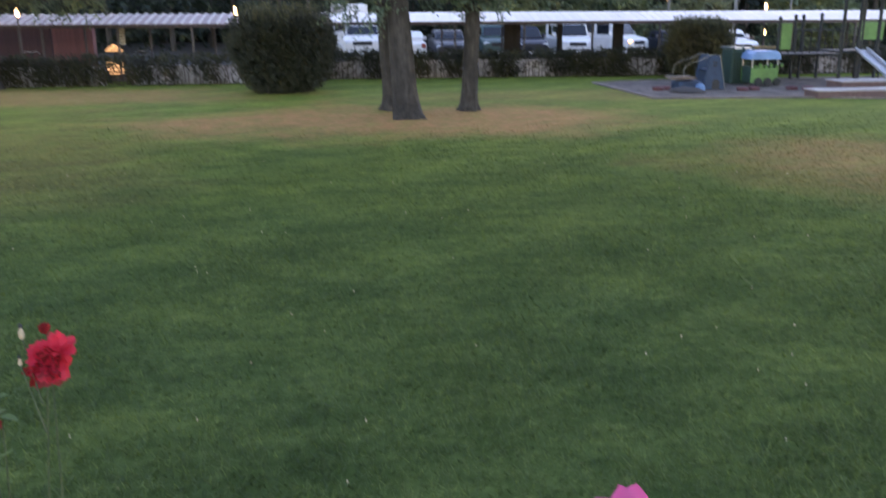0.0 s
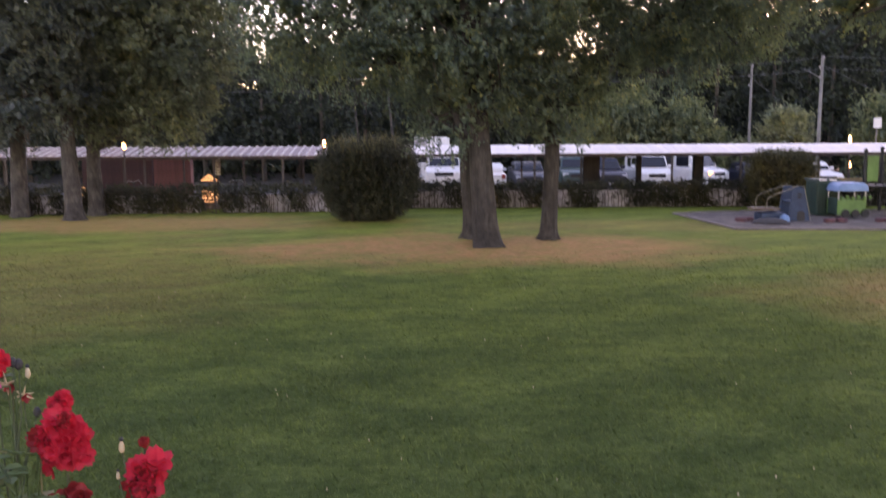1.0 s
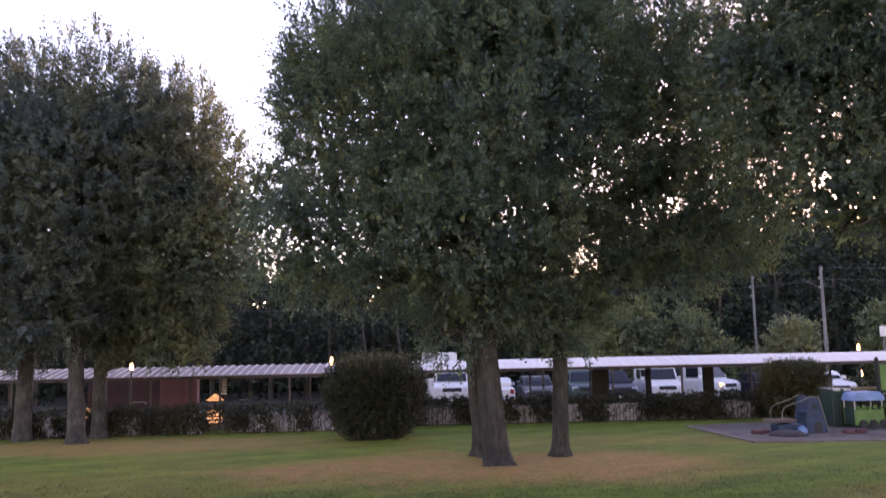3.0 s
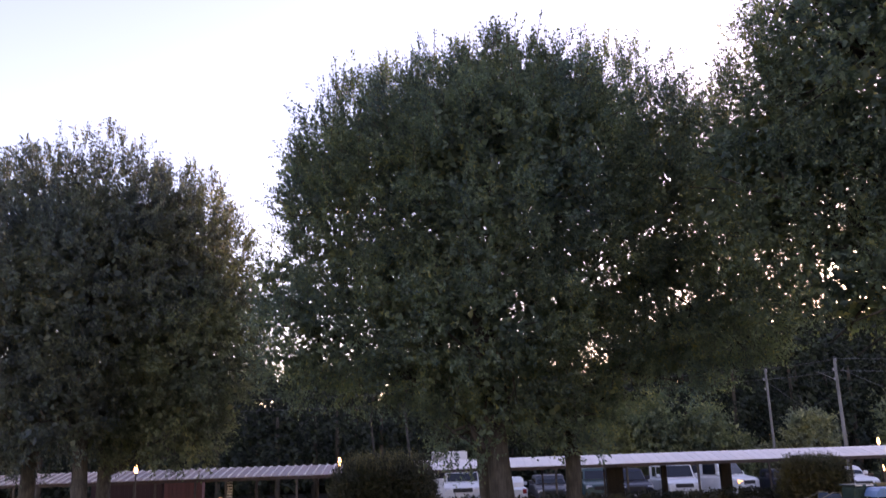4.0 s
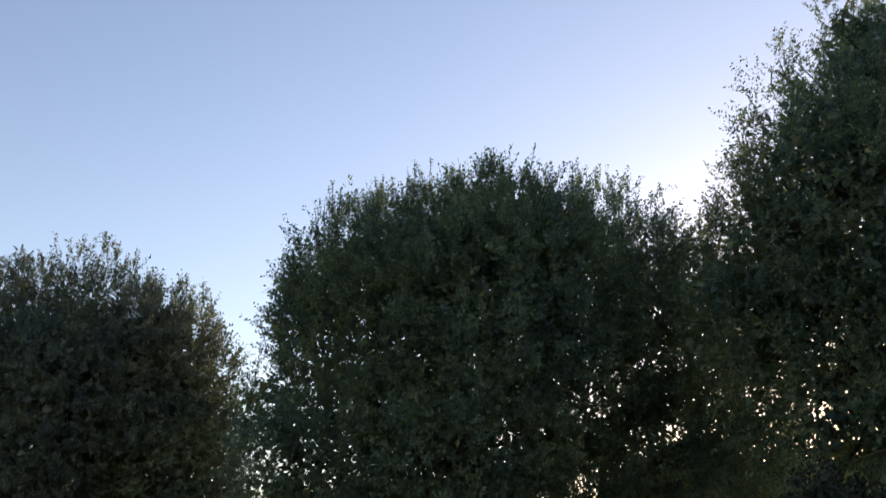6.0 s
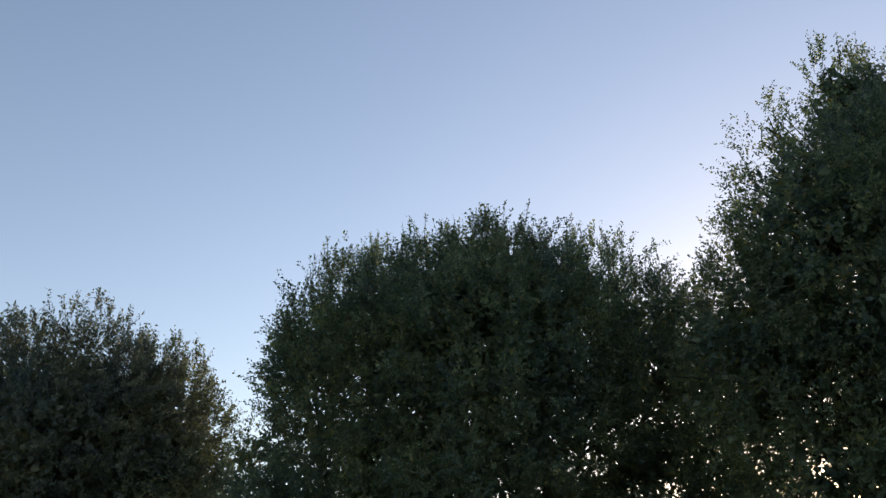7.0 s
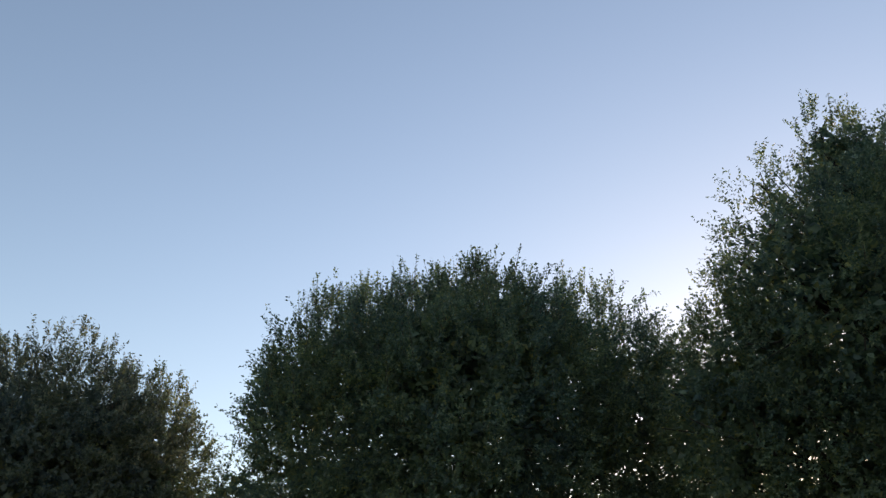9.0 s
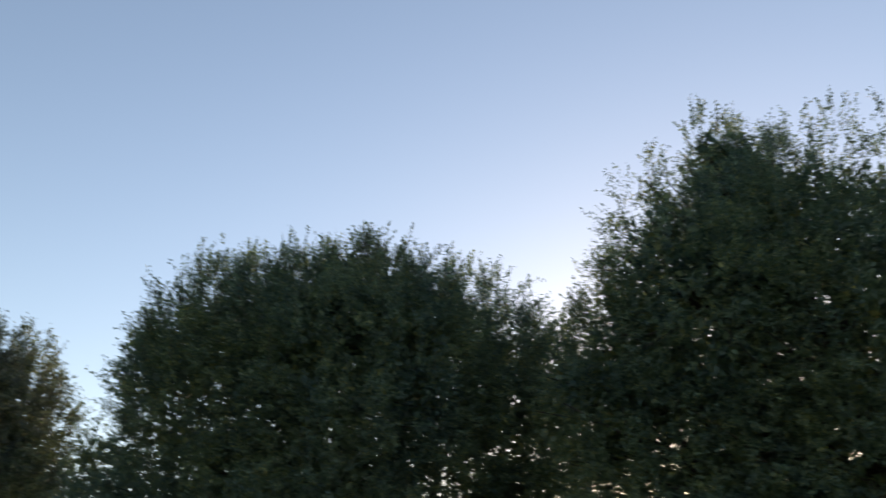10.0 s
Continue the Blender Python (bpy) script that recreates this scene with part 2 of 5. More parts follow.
DARK_GREEN = surface("dark_green_plastic", (0.006, 0.036, 0.03), (0.012, 0.058, 0.046), 6, 0.55, relief=0.1)
RED = surface("red_rubber", (0.1, 0.038, 0.045), (0.155, 0.06, 0.066), 8, 0.8, relief=0.2)
BLACK = surface("black_plastic", (0.015, 0.015, 0.016), (0.03, 0.03, 0.032), 8, 0.6, relief=0.1)
DARK_STEEL = surface("dark_steel", (0.007, 0.012, 0.014), (0.016, 0.021, 0.024), 6, 0.65, relief=0.1)
BARE_STEEL = surface("bare_steel", (0.4, 0.42, 0.46), (0.55, 0.57, 0.62), 5, 0.35, 0.7, relief=0.05)
YELLOW = surface("worn_yellow_paint", (0.2, 0.19, 0.16), (0.36, 0.34, 0.29), 8, 0.5, relief=0.1)
TAN_WOOD = surface("tan_timber", (0.2, 0.15, 0.08), (0.33, 0.26, 0.15), 8, 0.8, relief=0.3, stretch=(0.2, 1, 1))
WOOD = surface("bench_wood", (0.09, 0.06, 0.04), (0.17, 0.12, 0.08), 8, 0.8, relief=0.3, stretch=(0.2, 1, 1))
WHITE = surface("white_paint", (0.71, 0.7, 0.69), (0.82, 0.81, 0.8), 3, 0.35, relief=0, stain=0.1)
GREY_CAR = surface("grey_car_paint", (0.045, 0.05, 0.06), (0.06, 0.066, 0.078), 3, 0.3, relief=0, stain=0.1)
TEAL_CAR = surface("teal_car_paint", (0.03, 0.075, 0.075), (0.04, 0.09, 0.09), 3, 0.3, relief=0, stain=0.1)
SILVER_CAR = surface("navy_car_paint", (0.014, 0.018, 0.034), (0.02, 0.026, 0.046), 3, 0.3, relief=0, stain=0.1)
CAR_GLASS = glass("car_glass", (0.012, 0.016, 0.022), 0.18)
CHROME = surface("chrome", (0.5, 0.5, 0.52), (0.6, 0.6, 0.62), 3, 0.2, 1.0, relief=0)
TYRE = surface("tyre", (0.012, 0.012, 0.012), (0.025, 0.025, 0.025), 10, 0.9, relief=0.2)
HEADLIGHT = glass("headlight_glass", (0.6, 0.62, 0.65), 0.1)
AMBER = lamp_glow("amber_lamp", (1.0, 0.42, 0.08), 1.2)
PETAL_RED = foliage("red_petals", (0.6, 0.016, 0.05), (0.76, 0.03, 0.075), (0.82, 0.06, 0.11), (0.85, 0.1, 0.15), 0.4)
PETAL_DARK = foliage("dark_red_petals", (0.2, 0.01, 0.016), (0.32, 0.016, 0.026), (0.4, 0.04, 0.04), (0.44, 0.07, 0.06), 0.3)
PETAL_PINK = foliage("pink_petals", (0.7, 0.05, 0.25), (0.8, 0.09, 0.34), (0.85, 0.16, 0.42), (0.88, 0.25, 0.5), 0.3)
ROSE_LEAF = foliage("rose_leaves", (0.08, 0.13, 0.05), (0.13, 0.2, 0.08), (0.2, 0.27, 0.13), (0.32, 0.26, 0.15), 0.35)
BUD = surface("dry_bud", (0.45, 0.33, 0.2), (0.62, 0.5, 0.34), 30, 0.9, relief=0.2)
CANE = surface("green_cane", (0.04, 0.065, 0.026), (0.075, 0.1, 0.042), 20, 0.8, relief=0.2)
STRAW = foliage("straw_shoots", (0.07, 0.072, 0.043), (0.1, 0.1, 0.06), (0.135, 0.13, 0.078), (0.18, 0.165, 0.1), 0.3)
MAROON = surface("tail_lamp", (0.3, 0.02, 0.02), (0.4, 0.03, 0.03), 5, 0.3, relief=0)
STEP_SIDE = surface("step_side", (0.1, 0.06, 0.06), (0.17, 0.105, 0.1), 8, 0.9, relief=0.3)
DARK_WOOD = surface("dark_wood", (0.018, 0.013, 0.011), (0.04, 0.029, 0.025), 8, 0.85, relief=0.3, stretch=(1, 1, 0.2), per_object=0.25)


# ---- building helpers ----
class Mesh:
    """Vertices and faces gathered for one mesh."""

    def __init__(self):
        self.v, self.f = [], []

    def add(self, verts, faces):
        k = len(self.v)
        self.v += [tuple(p) for p in verts]
        self.f += [tuple(i + k for i in f) for f in faces]
        return self

    def box(self, x0, x1, y0, y1, z0, z1):
        v = [(x, y, z) for z in (z0, z1) for y in (y0, y1) for x in (x0, x1)]
        return self.add(v, [(0, 2, 3, 1), (4, 5, 7, 6), (0, 1, 5, 4), (2, 6, 7, 3), (0, 4, 6, 2), (1, 3, 7, 5)])

    def tube(self, pts, radii, sides=8, cap=True):
        pts = [Vector(p) for p in pts]
        rings = []
        for i, p in enumerate(pts):
            d = (pts[min(i + 1, len(pts) - 1)] - pts[max(i - 1, 0)]).normalized()
            ref = Vector((1, 0, 0)) if abs(d.x) < 0.8 else Vector((0, 1, 0))
            a = d.cross(ref).normalized()
            b = d.cross(a)
            rings.append([p + (a * math.cos(w) + b * math.sin(w)) * radii[i] for w in (2 * math.pi * k / sides for k in range(sides))])
        v = [q for r in rings for q in r]
        f = [(i * sides + k, i * sides + (k + 1) % sides, (i + 1) * sides + (k + 1) % sides, (i + 1) * sides + k) for i in range(len(pts) - 1) for k in range(sides)]
        if cap:
            f += [tuple(range(sides))[::-1], tuple((len(pts) - 1) * sides + k for k in range(sides))]
        return self.add(v, f)

    def prism(self, outline, y0, y1, inset=0.0):
        """An outline in x and z, drawn out along y; inset: how far the two ends draw in, as a rounded edge."""
        n = len(outline)
        cx, cz = sum(p[0] for p in outline) / n, sum(p[1] for p in outline) / n
        levels = [(y0, inset), (y0 + inset, 0), (y1 - inset, 0), (y1, inset)] if inset else [(y0, 0), (y1, 0)]
        v = []
        for y, ins in levels:
            for x, z in outline:
                d = math.hypot(x - cx, z - cz) or 1
                v.append((x + (cx - x) * ins / d, y, z + (cz - z) * ins / d))
        f = [(a * n + k, a * n + (k + 1) % n, (a + 1) * n + (k + 1) % n, (a + 1) * n + k) for a in range(len(levels) - 1) for k in range(n)]
        f += [tuple(range(n))[::-1], tuple((len(levels) - 1) * n + k for k in range(n))]
        return self.add(v, f)

    def lathe(self, profile, centre=(0, 0, 0), sides=16):
        """A turned shape: profile of (radius, height) round the upright axis."""
        cx, cy, cz = centre
        v = [(cx + r * math.cos(2 * math.pi * k / sides), cy + r * math.sin(2 * math.pi * k / sides), cz + z) for r, z in profile for k in range(sides)]
        m = len(profile)
        f = [(i * sides + k, i * sides + (k + 1) % sides, (i + 1) * sides + (k + 1) % sides, (i + 1) * sides + k) for i in range(m - 1) for k in range(sides)]
        f += [tuple(range(sides))[::-1], tuple((m - 1) * sides + k for k in range(sides))]
        return self.add(v, f)

    def data(self, name, material, smooth=False):
        me = bpy.data.meshes.new(name)
        me.from_pydata(self.v, [], self.f)
        me.materials.append(material)
        bm = bmesh.new()
        bm.from_mesh(me)
        bmesh.ops.recalc_face_normals(bm, faces=bm.faces)
        bm.to_mesh(me)
        bm.free()
        if smooth:
            me.polygons.foreach_set("use_smooth", [True] * len(me.polygons))
        me.update()
        return me


def round_box(x0, x1, y0, y1, z0, z1, r=0.02, seg=2):
    """A box with rounded edges, as a Mesh."""
    bm = bmesh.new()
    bmesh.ops.create_cube(bm, size=1)
    for v in bm.verts:
        v.co = Vector((x0 + (v.co.x + 0.5) * (x1 - x0), y0 + (v.co.y + 0.5) * (y1 - y0), z0 + (v.co.z + 0.5) * (z1 - z0)))
    bmesh.ops.bevel(bm, geom=bm.edges[:], offset=r, segments=seg, affect="EDGES", profile=0.6)
    out = Mesh()
    bm.verts.index_update()
    out.add([v.co for v in bm.verts], [[v.index for v in f.verts] for f in bm.faces])
    bm.free()
    return out


def part(name, mesh, material, parent, label="", smooth=False):
    """One mesh object under a thing or a part; mesh: a Mesh or ready mesh data."""
    ob = new(name, mesh.data(name, material, smooth) if isinstance(mesh, Mesh) else mesh)
    ob.parent = parent
    return tagged(ob, label)


def thing(name, label, category, group="", at=(0, 0, 0), kind=""):
    e = tagged(new(name), label, category, group, kind)
    e.matrix_basis = pose(*at) if len(at) <= 6 else at
    return e


def structure(name, mesh, material, label, category, kind="structure"):
    return tagged(new(name, mesh.data(name, material)), label, category, "", kind)


# ---- leaves ----
def unit(a):
    return a / np.maximum(np.linalg.norm(a, axis=1, keepdims=True), 1e-9)


def waves(p, freq, rng, octaves=3):
    """Smooth noise of places, about -1 to 1."""
    out = np.zeros(len(p))
    for o in range(octaves):
        for _ in range(4):
            k = unit(rng.normal(size=(1, 3)))[0] * freq * 2 ** o
            out += np.sin(p @ k * 2 * math.pi + rng.uniform(0, 6.28)) * 0.35 / 1.6 ** o
    return out


def leaf_mesh(name, base, way, face, length, width, material):
    """Folded pointed leaves: base, direction, facing, length and width of each."""
    n = len(base)
    side = unit(np.cross(way, face))
    face = np.cross(side, way)
    mid = base + way * (length * 0.45)[:, None]
    lift = face * (width * 0.18)[:, None]
    half = side * (width * 0.5)[:, None]
    co = np.stack([base, mid - half + lift, base + way * length[:, None] - lift * 0.6, mid + half + lift], 1).reshape(-1, 3)
    idx = (np.arange(n)[:, None] * 4 + np.array([0, 1, 2, 0, 2, 3])).ravel()
    me = bpy.data.meshes.new(name)
    me.vertices.add(4 * n)
    me.vertices.foreach_set("co", co.astype(np.float32).ravel())
    me.loops.add(6 * n)
    me.loops.foreach_set("vertex_index", idx.astype(np.int32))
    me.polygons.add(2 * n)
    me.polygons.foreach_set("loop_start", (np.arange(2 * n) * 3).astype(np.int32))
    me.materials.append(material)
    me.update(calc_edges=True)
    return me


def sprigs(name, centre, out, length, per, leaf, slim, rng, material, spread=0.9, grow=None):
    """Leaves set along short shoots: place, direction and length of each shoot, leaves per shoot, leaf length and its width's share."""
    m = len(centre)
    u = (np.arange(per)[None, :] + rng.uniform(0, 1, (m, per))) / per
    base = centre[:, None, :] + out[:, None, :] * (u * length[:, None])[:, :, None] + rng.normal(0, 0.035, (m, per, 3)) * (leaf / 0.11)
    way = unit((out[:, None, :] * 0.55 + rng.normal(0, spread * 0.6, (m, per, 3)) + np.array([0, 0, -0.08])).reshape(-1, 3))
    face = unit(rng.normal(0, 0.6, (m * per, 3)) + np.repeat(out, per, 0) * 0.5 + np.array([0, 0, 0.5]))
    ln = leaf * rng.uniform(0.65, 1.25, m * per)
    if grow is not None:
        ln = ln * np.repeat(grow, per)
    return leaf_mesh(name, base.reshape(-1, 3), way, face, ln, ln * slim * rng.uniform(0.8, 1.2, m * per), material)


def in_lobes(lobes, count, rng, rough=0.16, shell=1.3, hole=-9.0, hole_freq=0.35, low=-9.0, clump=0.0, pull=0.27):
    """Places and outward ways inside rough ellipsoids (x, y, z, rx, ry, rz, density)."""
    w = np.array([q[3] * q[4] * q[5] * q[6] for q in lobes])
    pick = rng.choice(len(lobes), count, p=w / w.sum())
    c = np.array([q[:3] for q in lobes])[pick]
    r = np.array([q[3:6] for q in lobes])[pick]
    d = unit(rng.normal(size=(count, 3)))
    swell = 1 + rough * waves(d + c * 0.13, 0.9, rng, 3)
    rad = 1 - (1 - rng.uniform(0, 1, count) ** (1 / 3)) ** 1.0 * 1.0
    rad = np.minimum(rad ** (1 / shell), 1.0)
    p = c + d * r * (rad * swell)[:, None]
    if clump:
        cell = np.floor(p / clump + 0.25 * np.sin(p[:, [1, 2, 0]] * 1.7))
        hub = (cell + 0.5 + 0.3 * np.sin(cell @ np.array([[12.9, 3.1, 7.7], [78.2, 5.3, 1.9], [37.7, 9.1, 4.4]]))) * clump
        p = p + (hub - p) * pull
    keep = (waves(p, hole_freq, rng, 2) > hole) | (p[:, 2] < low)
    return p[keep], unit(d[keep] * 0.8 + np.array([0, 0, 0.35]) + rng.normal(0, 0.35, (keep.sum(), 3))), rad[keep]


def crown_places(lobes, count, rng, near=0.72, far=1.0, rough=0.12, clump=1.1, pull=0.3, hole=-9.0, hole_freq=0.6, hollow=0.0):
    """Places and outward ways between two shares of the lobes' radii; hollow: leaves out what lies that deep inside another lobe."""
    w = np.array([(q[3] * q[4] + q[4] * q[5] + q[3] * q[5]) * q[6] for q in lobes])
    pick = rng.choice(len(lobes), count, p=w / w.sum())
    cs, rs = np.array([q[:3] for q in lobes]), np.array([q[3:6] for q in lobes])
    c, r = cs[pick], rs[pick]
    d = unit(rng.normal(size=(count, 3)))
    swell = 1 + rough * waves(d + c * 0.13, 0.9, rng, 3)
    rad = (near ** 3 + (far ** 3 - near ** 3) * rng.uniform(0, 1, count)) ** (1 / 3)
    p = c + d * r * (rad * swell)[:, None]
    if clump:
        cell = np.floor(p / clump + 0.25 * np.sin(p[:, [1, 2, 0]] * 1.7))
        hub = (cell + 0.5 + 0.3 * np.sin(cell @ np.array([[12.9, 3.1, 7.7], [78.2, 5.3, 1.9], [37.7, 9.1, 4.4]]))) * clump
        p = p + (hub - p) * pull
    crest = np.clip((p[:, 2] - np.quantile(p[:, 2], 0.6)) / 1.5, 0, 1)
    keep = waves(p * np.array([1, 1, 1.7]), hole_freq, rng, 2) > hole - 0.7 * crest
    if hollow:
        for k in range(len(lobes)):
            keep &= (np.linalg.norm((p - cs[k]) / rs[k], axis=1) > hollow) | (pick == k)
    return p[keep], unit(d[keep] * 0.8 + np.array([0, 0, 0.35]) + rng.normal(0, 0.35, (keep.sum(), 3))), rad[keep]


def tree(name, base, height, girth, lobes, count, label, material, bark, leaf=0.085, slim=0.58, per=19, seed=1, group="", hole=-9.0, lean=(0, 0), shoots=0, long=0.5, roots=5, rough=0.12, clump=1.1, pull=0.3, deep=0.42, big=0.2, hollow=0.62, leaders=0, tips=0, lit_leaf=None):
    """A tree: flared trunk, limbs reaching to the lobes of the crown, a dense outer crown of leafy shoots and larger leaf masses within."""
    rng = np.random.default_rng(seed)
    e = thing(name, label, "tree", group)
    bx, by = base
    pts, rad = [], []
    for k in range(17):
        u = (k / 16) ** 2.2
        pts.append((bx + lean[0] * u + 0.06 * math.sin(u * 5 + seed), by + lean[1] * u + 0.05 * math.cos(u * 4 + seed), u * height - 0.03))
        rad.append(girth * (1 - 0.62 * u) * (1 + 0.45 * math.exp(-u * height / 0.16)))
    tr = Mesh().tube(pts, rad, 22)
    tv = []
    for x, y, z in tr.v:
        a = math.atan2(y - by, x - bx)
        s = 1 + 0.05 * math.sin(a * 7 + z * 0.8) + 0.035 * math.sin(a * 13 - z * 1.7) + 0.2 * math.exp(-max(z, 0) / 0.14) * math.sin(a * roots + seed)
        tv.append((bx + (x - bx) * s, by + (y - by) * s, z))
    tr.v = tv
    part("trunk", tr, bark, e, smooth=True)
    for i, q in enumerate(lobes):
        c = Vector(q[:3])
        k = min(15, max(9, int(16 * (max(0.3, (c.z - q[5] * 0.75) / height)) ** (1 / 2.2))))
        p0 = Vector(pts[k])
        bend = (p0 + c) / 2 + Vector((0, 0, -0.12 * (c - p0).length)) + Vector(rng.normal(0, 0.15, 3))
        limb = Mesh()
        path = [p0.lerp(bend, s).lerp(bend.lerp(c, s), s) for s in (0, 0.2, 0.4, 0.6, 0.8, 1)]
        r0 = rad[k] * 0.55
        limb.tube(path, [r0 * (1 - 0.12 * j) for j in range(6)], 8)
        for _ in range(9):
            t = c + Vector(unit(rng.normal(size=(1, 3)))[0]) * Vector(q[3:6]).length * 0.5
            s0 = path[int(rng.integers(2, 6))]
            m = (s0 + t) / 2 + Vector(rng.normal(0, 0.25, 3))
            limb.tube([s0, s0.lerp(m, 0.6), m.lerp(t, 0.3), t], [r0 * 0.36, r0 * 0.26, r0 * 0.17, 0.012], 5)
        part("limb", limb, bark, e, smooth=True)
    p, o, r = crown_places(lobes, count, rng, 0.74, 1.0, rough, clump, pull, hole - 0.3, 0.7, hollow)
    high = np.quantile(p[:, 2], 0.5)
    if shoots:
        top = np.argsort(-(p[:, 2] + rng.normal(0, 0.8, len(p)) + r * 3))[:shoots]
        o[top] = unit(o[top] * 0.3 + np.array([0, 0, 1.0]) + rng.normal(0, 0.18, (len(top), 3)))
    ln = long * rng.uniform(0.6, 1.35, len(p))
    part("crown", sprigs("crown", p, o, ln, per, leaf, slim, rng, material), material, e)
    a, b, _ = crown_places([q for q in lobes if min(q[3:6]) > 0.75], int(count * deep), rng, 0.05, 0.7, 0.05, 0, 0, hole + 0.3, 0.4)
    part("inner_crown", sprigs("inner_crown", a, b, np.full(len(a), 0.55), 9, big, 0.7, rng, material, 1.2), material, e)
    if leaders:
        cand = np.where((r > 0.9) & (p[:, 2] > high))[0]
        pick = rng.choice(cand, leaders, replace=False)
        up = unit(o[pick] * 0.35 + np.array([0, 0, 1.0]) + rng.normal(0, 0.12, (leaders, 3)))
        size = rng.uniform(0.45, 1.05, leaders)
        tagged(part("leader_growth", sprigs("leader_growth", p[pick], up, size, 34, leaf, slim, rng, material, 0.75), material, e), kind="stuff")
        st = Mesh()
        for a, d, h in zip(p[pick], up, size):
            st.tube([a, a + d * h], [0.012, 0.004], 4)
        tagged(part("leader_wood", st, TWIG, e), kind="stuff")
    if tips:
        # sunlight on the crown top, painted as extra shoots in a paler colour
        crest = np.argsort(-(p[:, 2] + rng.normal(0, 0.5, len(p))))[:int(tips * 2.5)]
        pick = rng.choice(crest, tips, replace=False)
        up = unit(np.array([0, 0, 1.0]) + rng.normal(0, 0.22, (tips, 3)))
        size = rng.uniform(0.25, 0.7, tips)
        tagged(part("sunlit_growth", sprigs("sunlit_growth", p[pick], up, size * 0.85, 16, leaf * 0.62, 0.42, rng, lit_leaf, 0.6), lit_leaf, e, "shoots on the crest, coloured paler as if sunlit"), kind="stuff")
        st = Mesh()
        for a, d, h in zip(p[pick], up, size):
            st.tube([a, a + d * h * 1.15], [0.007, 0.003], 3)
        tagged(part("sunlit_wood", st, STRAW, e), kind="stuff")
    tw = Mesh()
    outer = np.where(r > 0.9)[0]
    rng.shuffle(outer)
    for i in outer[:1600]:
        a, b = p[i] - o[i] * 0.15, p[i] + o[i] * ln[i]
        s = np.array([0.008, 0.004, 0])
        tw.add([a - s, a + s, b], [(0, 1, 2)])
    tagged(part("twig_layer", tw, TWIG, e), kind="stuff")
    return e


def clipped_bush(name, centre, half, top, label, count, leaf, material, seed, power=3.2, shoots=200, waist=0.86, group="", spike=0.35):
    """A shrub clipped to a rounded block, narrower at its foot, dense to the ground, with stems and stray shoots on top."""
    rng = np.random.default_rng(seed)
    e = thing(name, label, "bush", group)
    cx, cy = centre
    d = unit(rng.normal(size=(count, 3)))
    sc = (np.abs(d) ** power).sum(1) ** (-1 / power)
    rad = 1 - 0.4 * rng.uniform(0, 1, count) ** 1.4
    q = d * (sc * rad * (1 + 0.035 * waves(d, 0.8, rng)))[:, None]
    z = (q[:, 2] * 0.5 + 0.5) * top
    u = z / top
    w = waist + (1 - waist) * np.sin(np.clip(u * 1.25, 0, 1) * math.pi / 2)
    p = np.stack([cx + q[:, 0] * half[0] * w, cy + q[:, 1] * half[1] * w, np.maximum(z, 0.05)], 1)
    o = unit(d + np.array([0, 0, 0.4]) + rng.normal(0, 0.4, (count, 3)))
    ln = 0.16 * rng.uniform(0.6, 1.4, count)
    idx = np.where((d[:, 2] > 0.45) & (rad > 0.85))[0][:shoots]
    o[idx] = unit(np.array([0, 0, 1.0]) + rng.normal(0, 0.2, (len(idx), 3)))
    ln[idx] = spike * rng.uniform(0.5, 1.4, len(idx))
    part("leaves", sprigs("leaves", p, o, ln, 9, leaf, 0.55, rng, material, grow=np.where(rad < 0.8, 2.6, 1.0)), material, e)
    # stray shoots in straw tone, coloured paler for the light on the bush top
    sh = Mesh()
    for _ in range(shoots):
        a, g = rng.uniform(0, 6.28), math.sqrt(rng.uniform(0, 0.8))
        x, y = cx + math.cos(a) * half[0] * g, cy + math.sin(a) * half[1] * g
        z0 = top * (1 - 0.12 * g ** 4) - 0.1
        h, w = spike * rng.uniform(0.5, 1.5), 0.011
        dx, dy = rng.normal(0, 0.12, 2) * h * 2
        for t in np.linspace(0.15, 1, 5):
            q, e2 = rng.normal(0, 0.03, 2), rng.uniform(0.03, 0.06)
            sh.add([(x + dx * t, y + dy * t, z0 + h * t), (x + dx * t + q[0], y + dy * t + q[1], z0 + h * t + e2), (x + dx * t + q[1], y + dy * t - q[0], z0 + h * t + e2 * 0.6)], [(0, 1, 2)])
        sh.add([(x - w, y, z0), (x + w, y, z0), (x + dx, y + dy, z0 + h)], [(0, 1, 2)])
    tagged(part("shoot_layer", sh, STRAW, e, "straw-coloured stray shoots"), kind="stuff")
    st = Mesh()
    for _ in range(16):
        a = rng.uniform(0, 6.28)
        g = rng.uniform(0.1, 0.6)
        x, y = cx + math.cos(a) * half[0] * g, cy + math.sin(a) * half[1] * g
        st.tube([(x, y, -0.02), (x + rng.normal(0, 0.08), y + rng.normal(0, 0.08), top * 0.4), (cx + (x - cx) * 1.5, cy + (y - cy) * 1.5, top * 0.8)], [0.035, 0.026, 0.008], 6)
    part("stem_layer", st, TWIG, e)
    return e


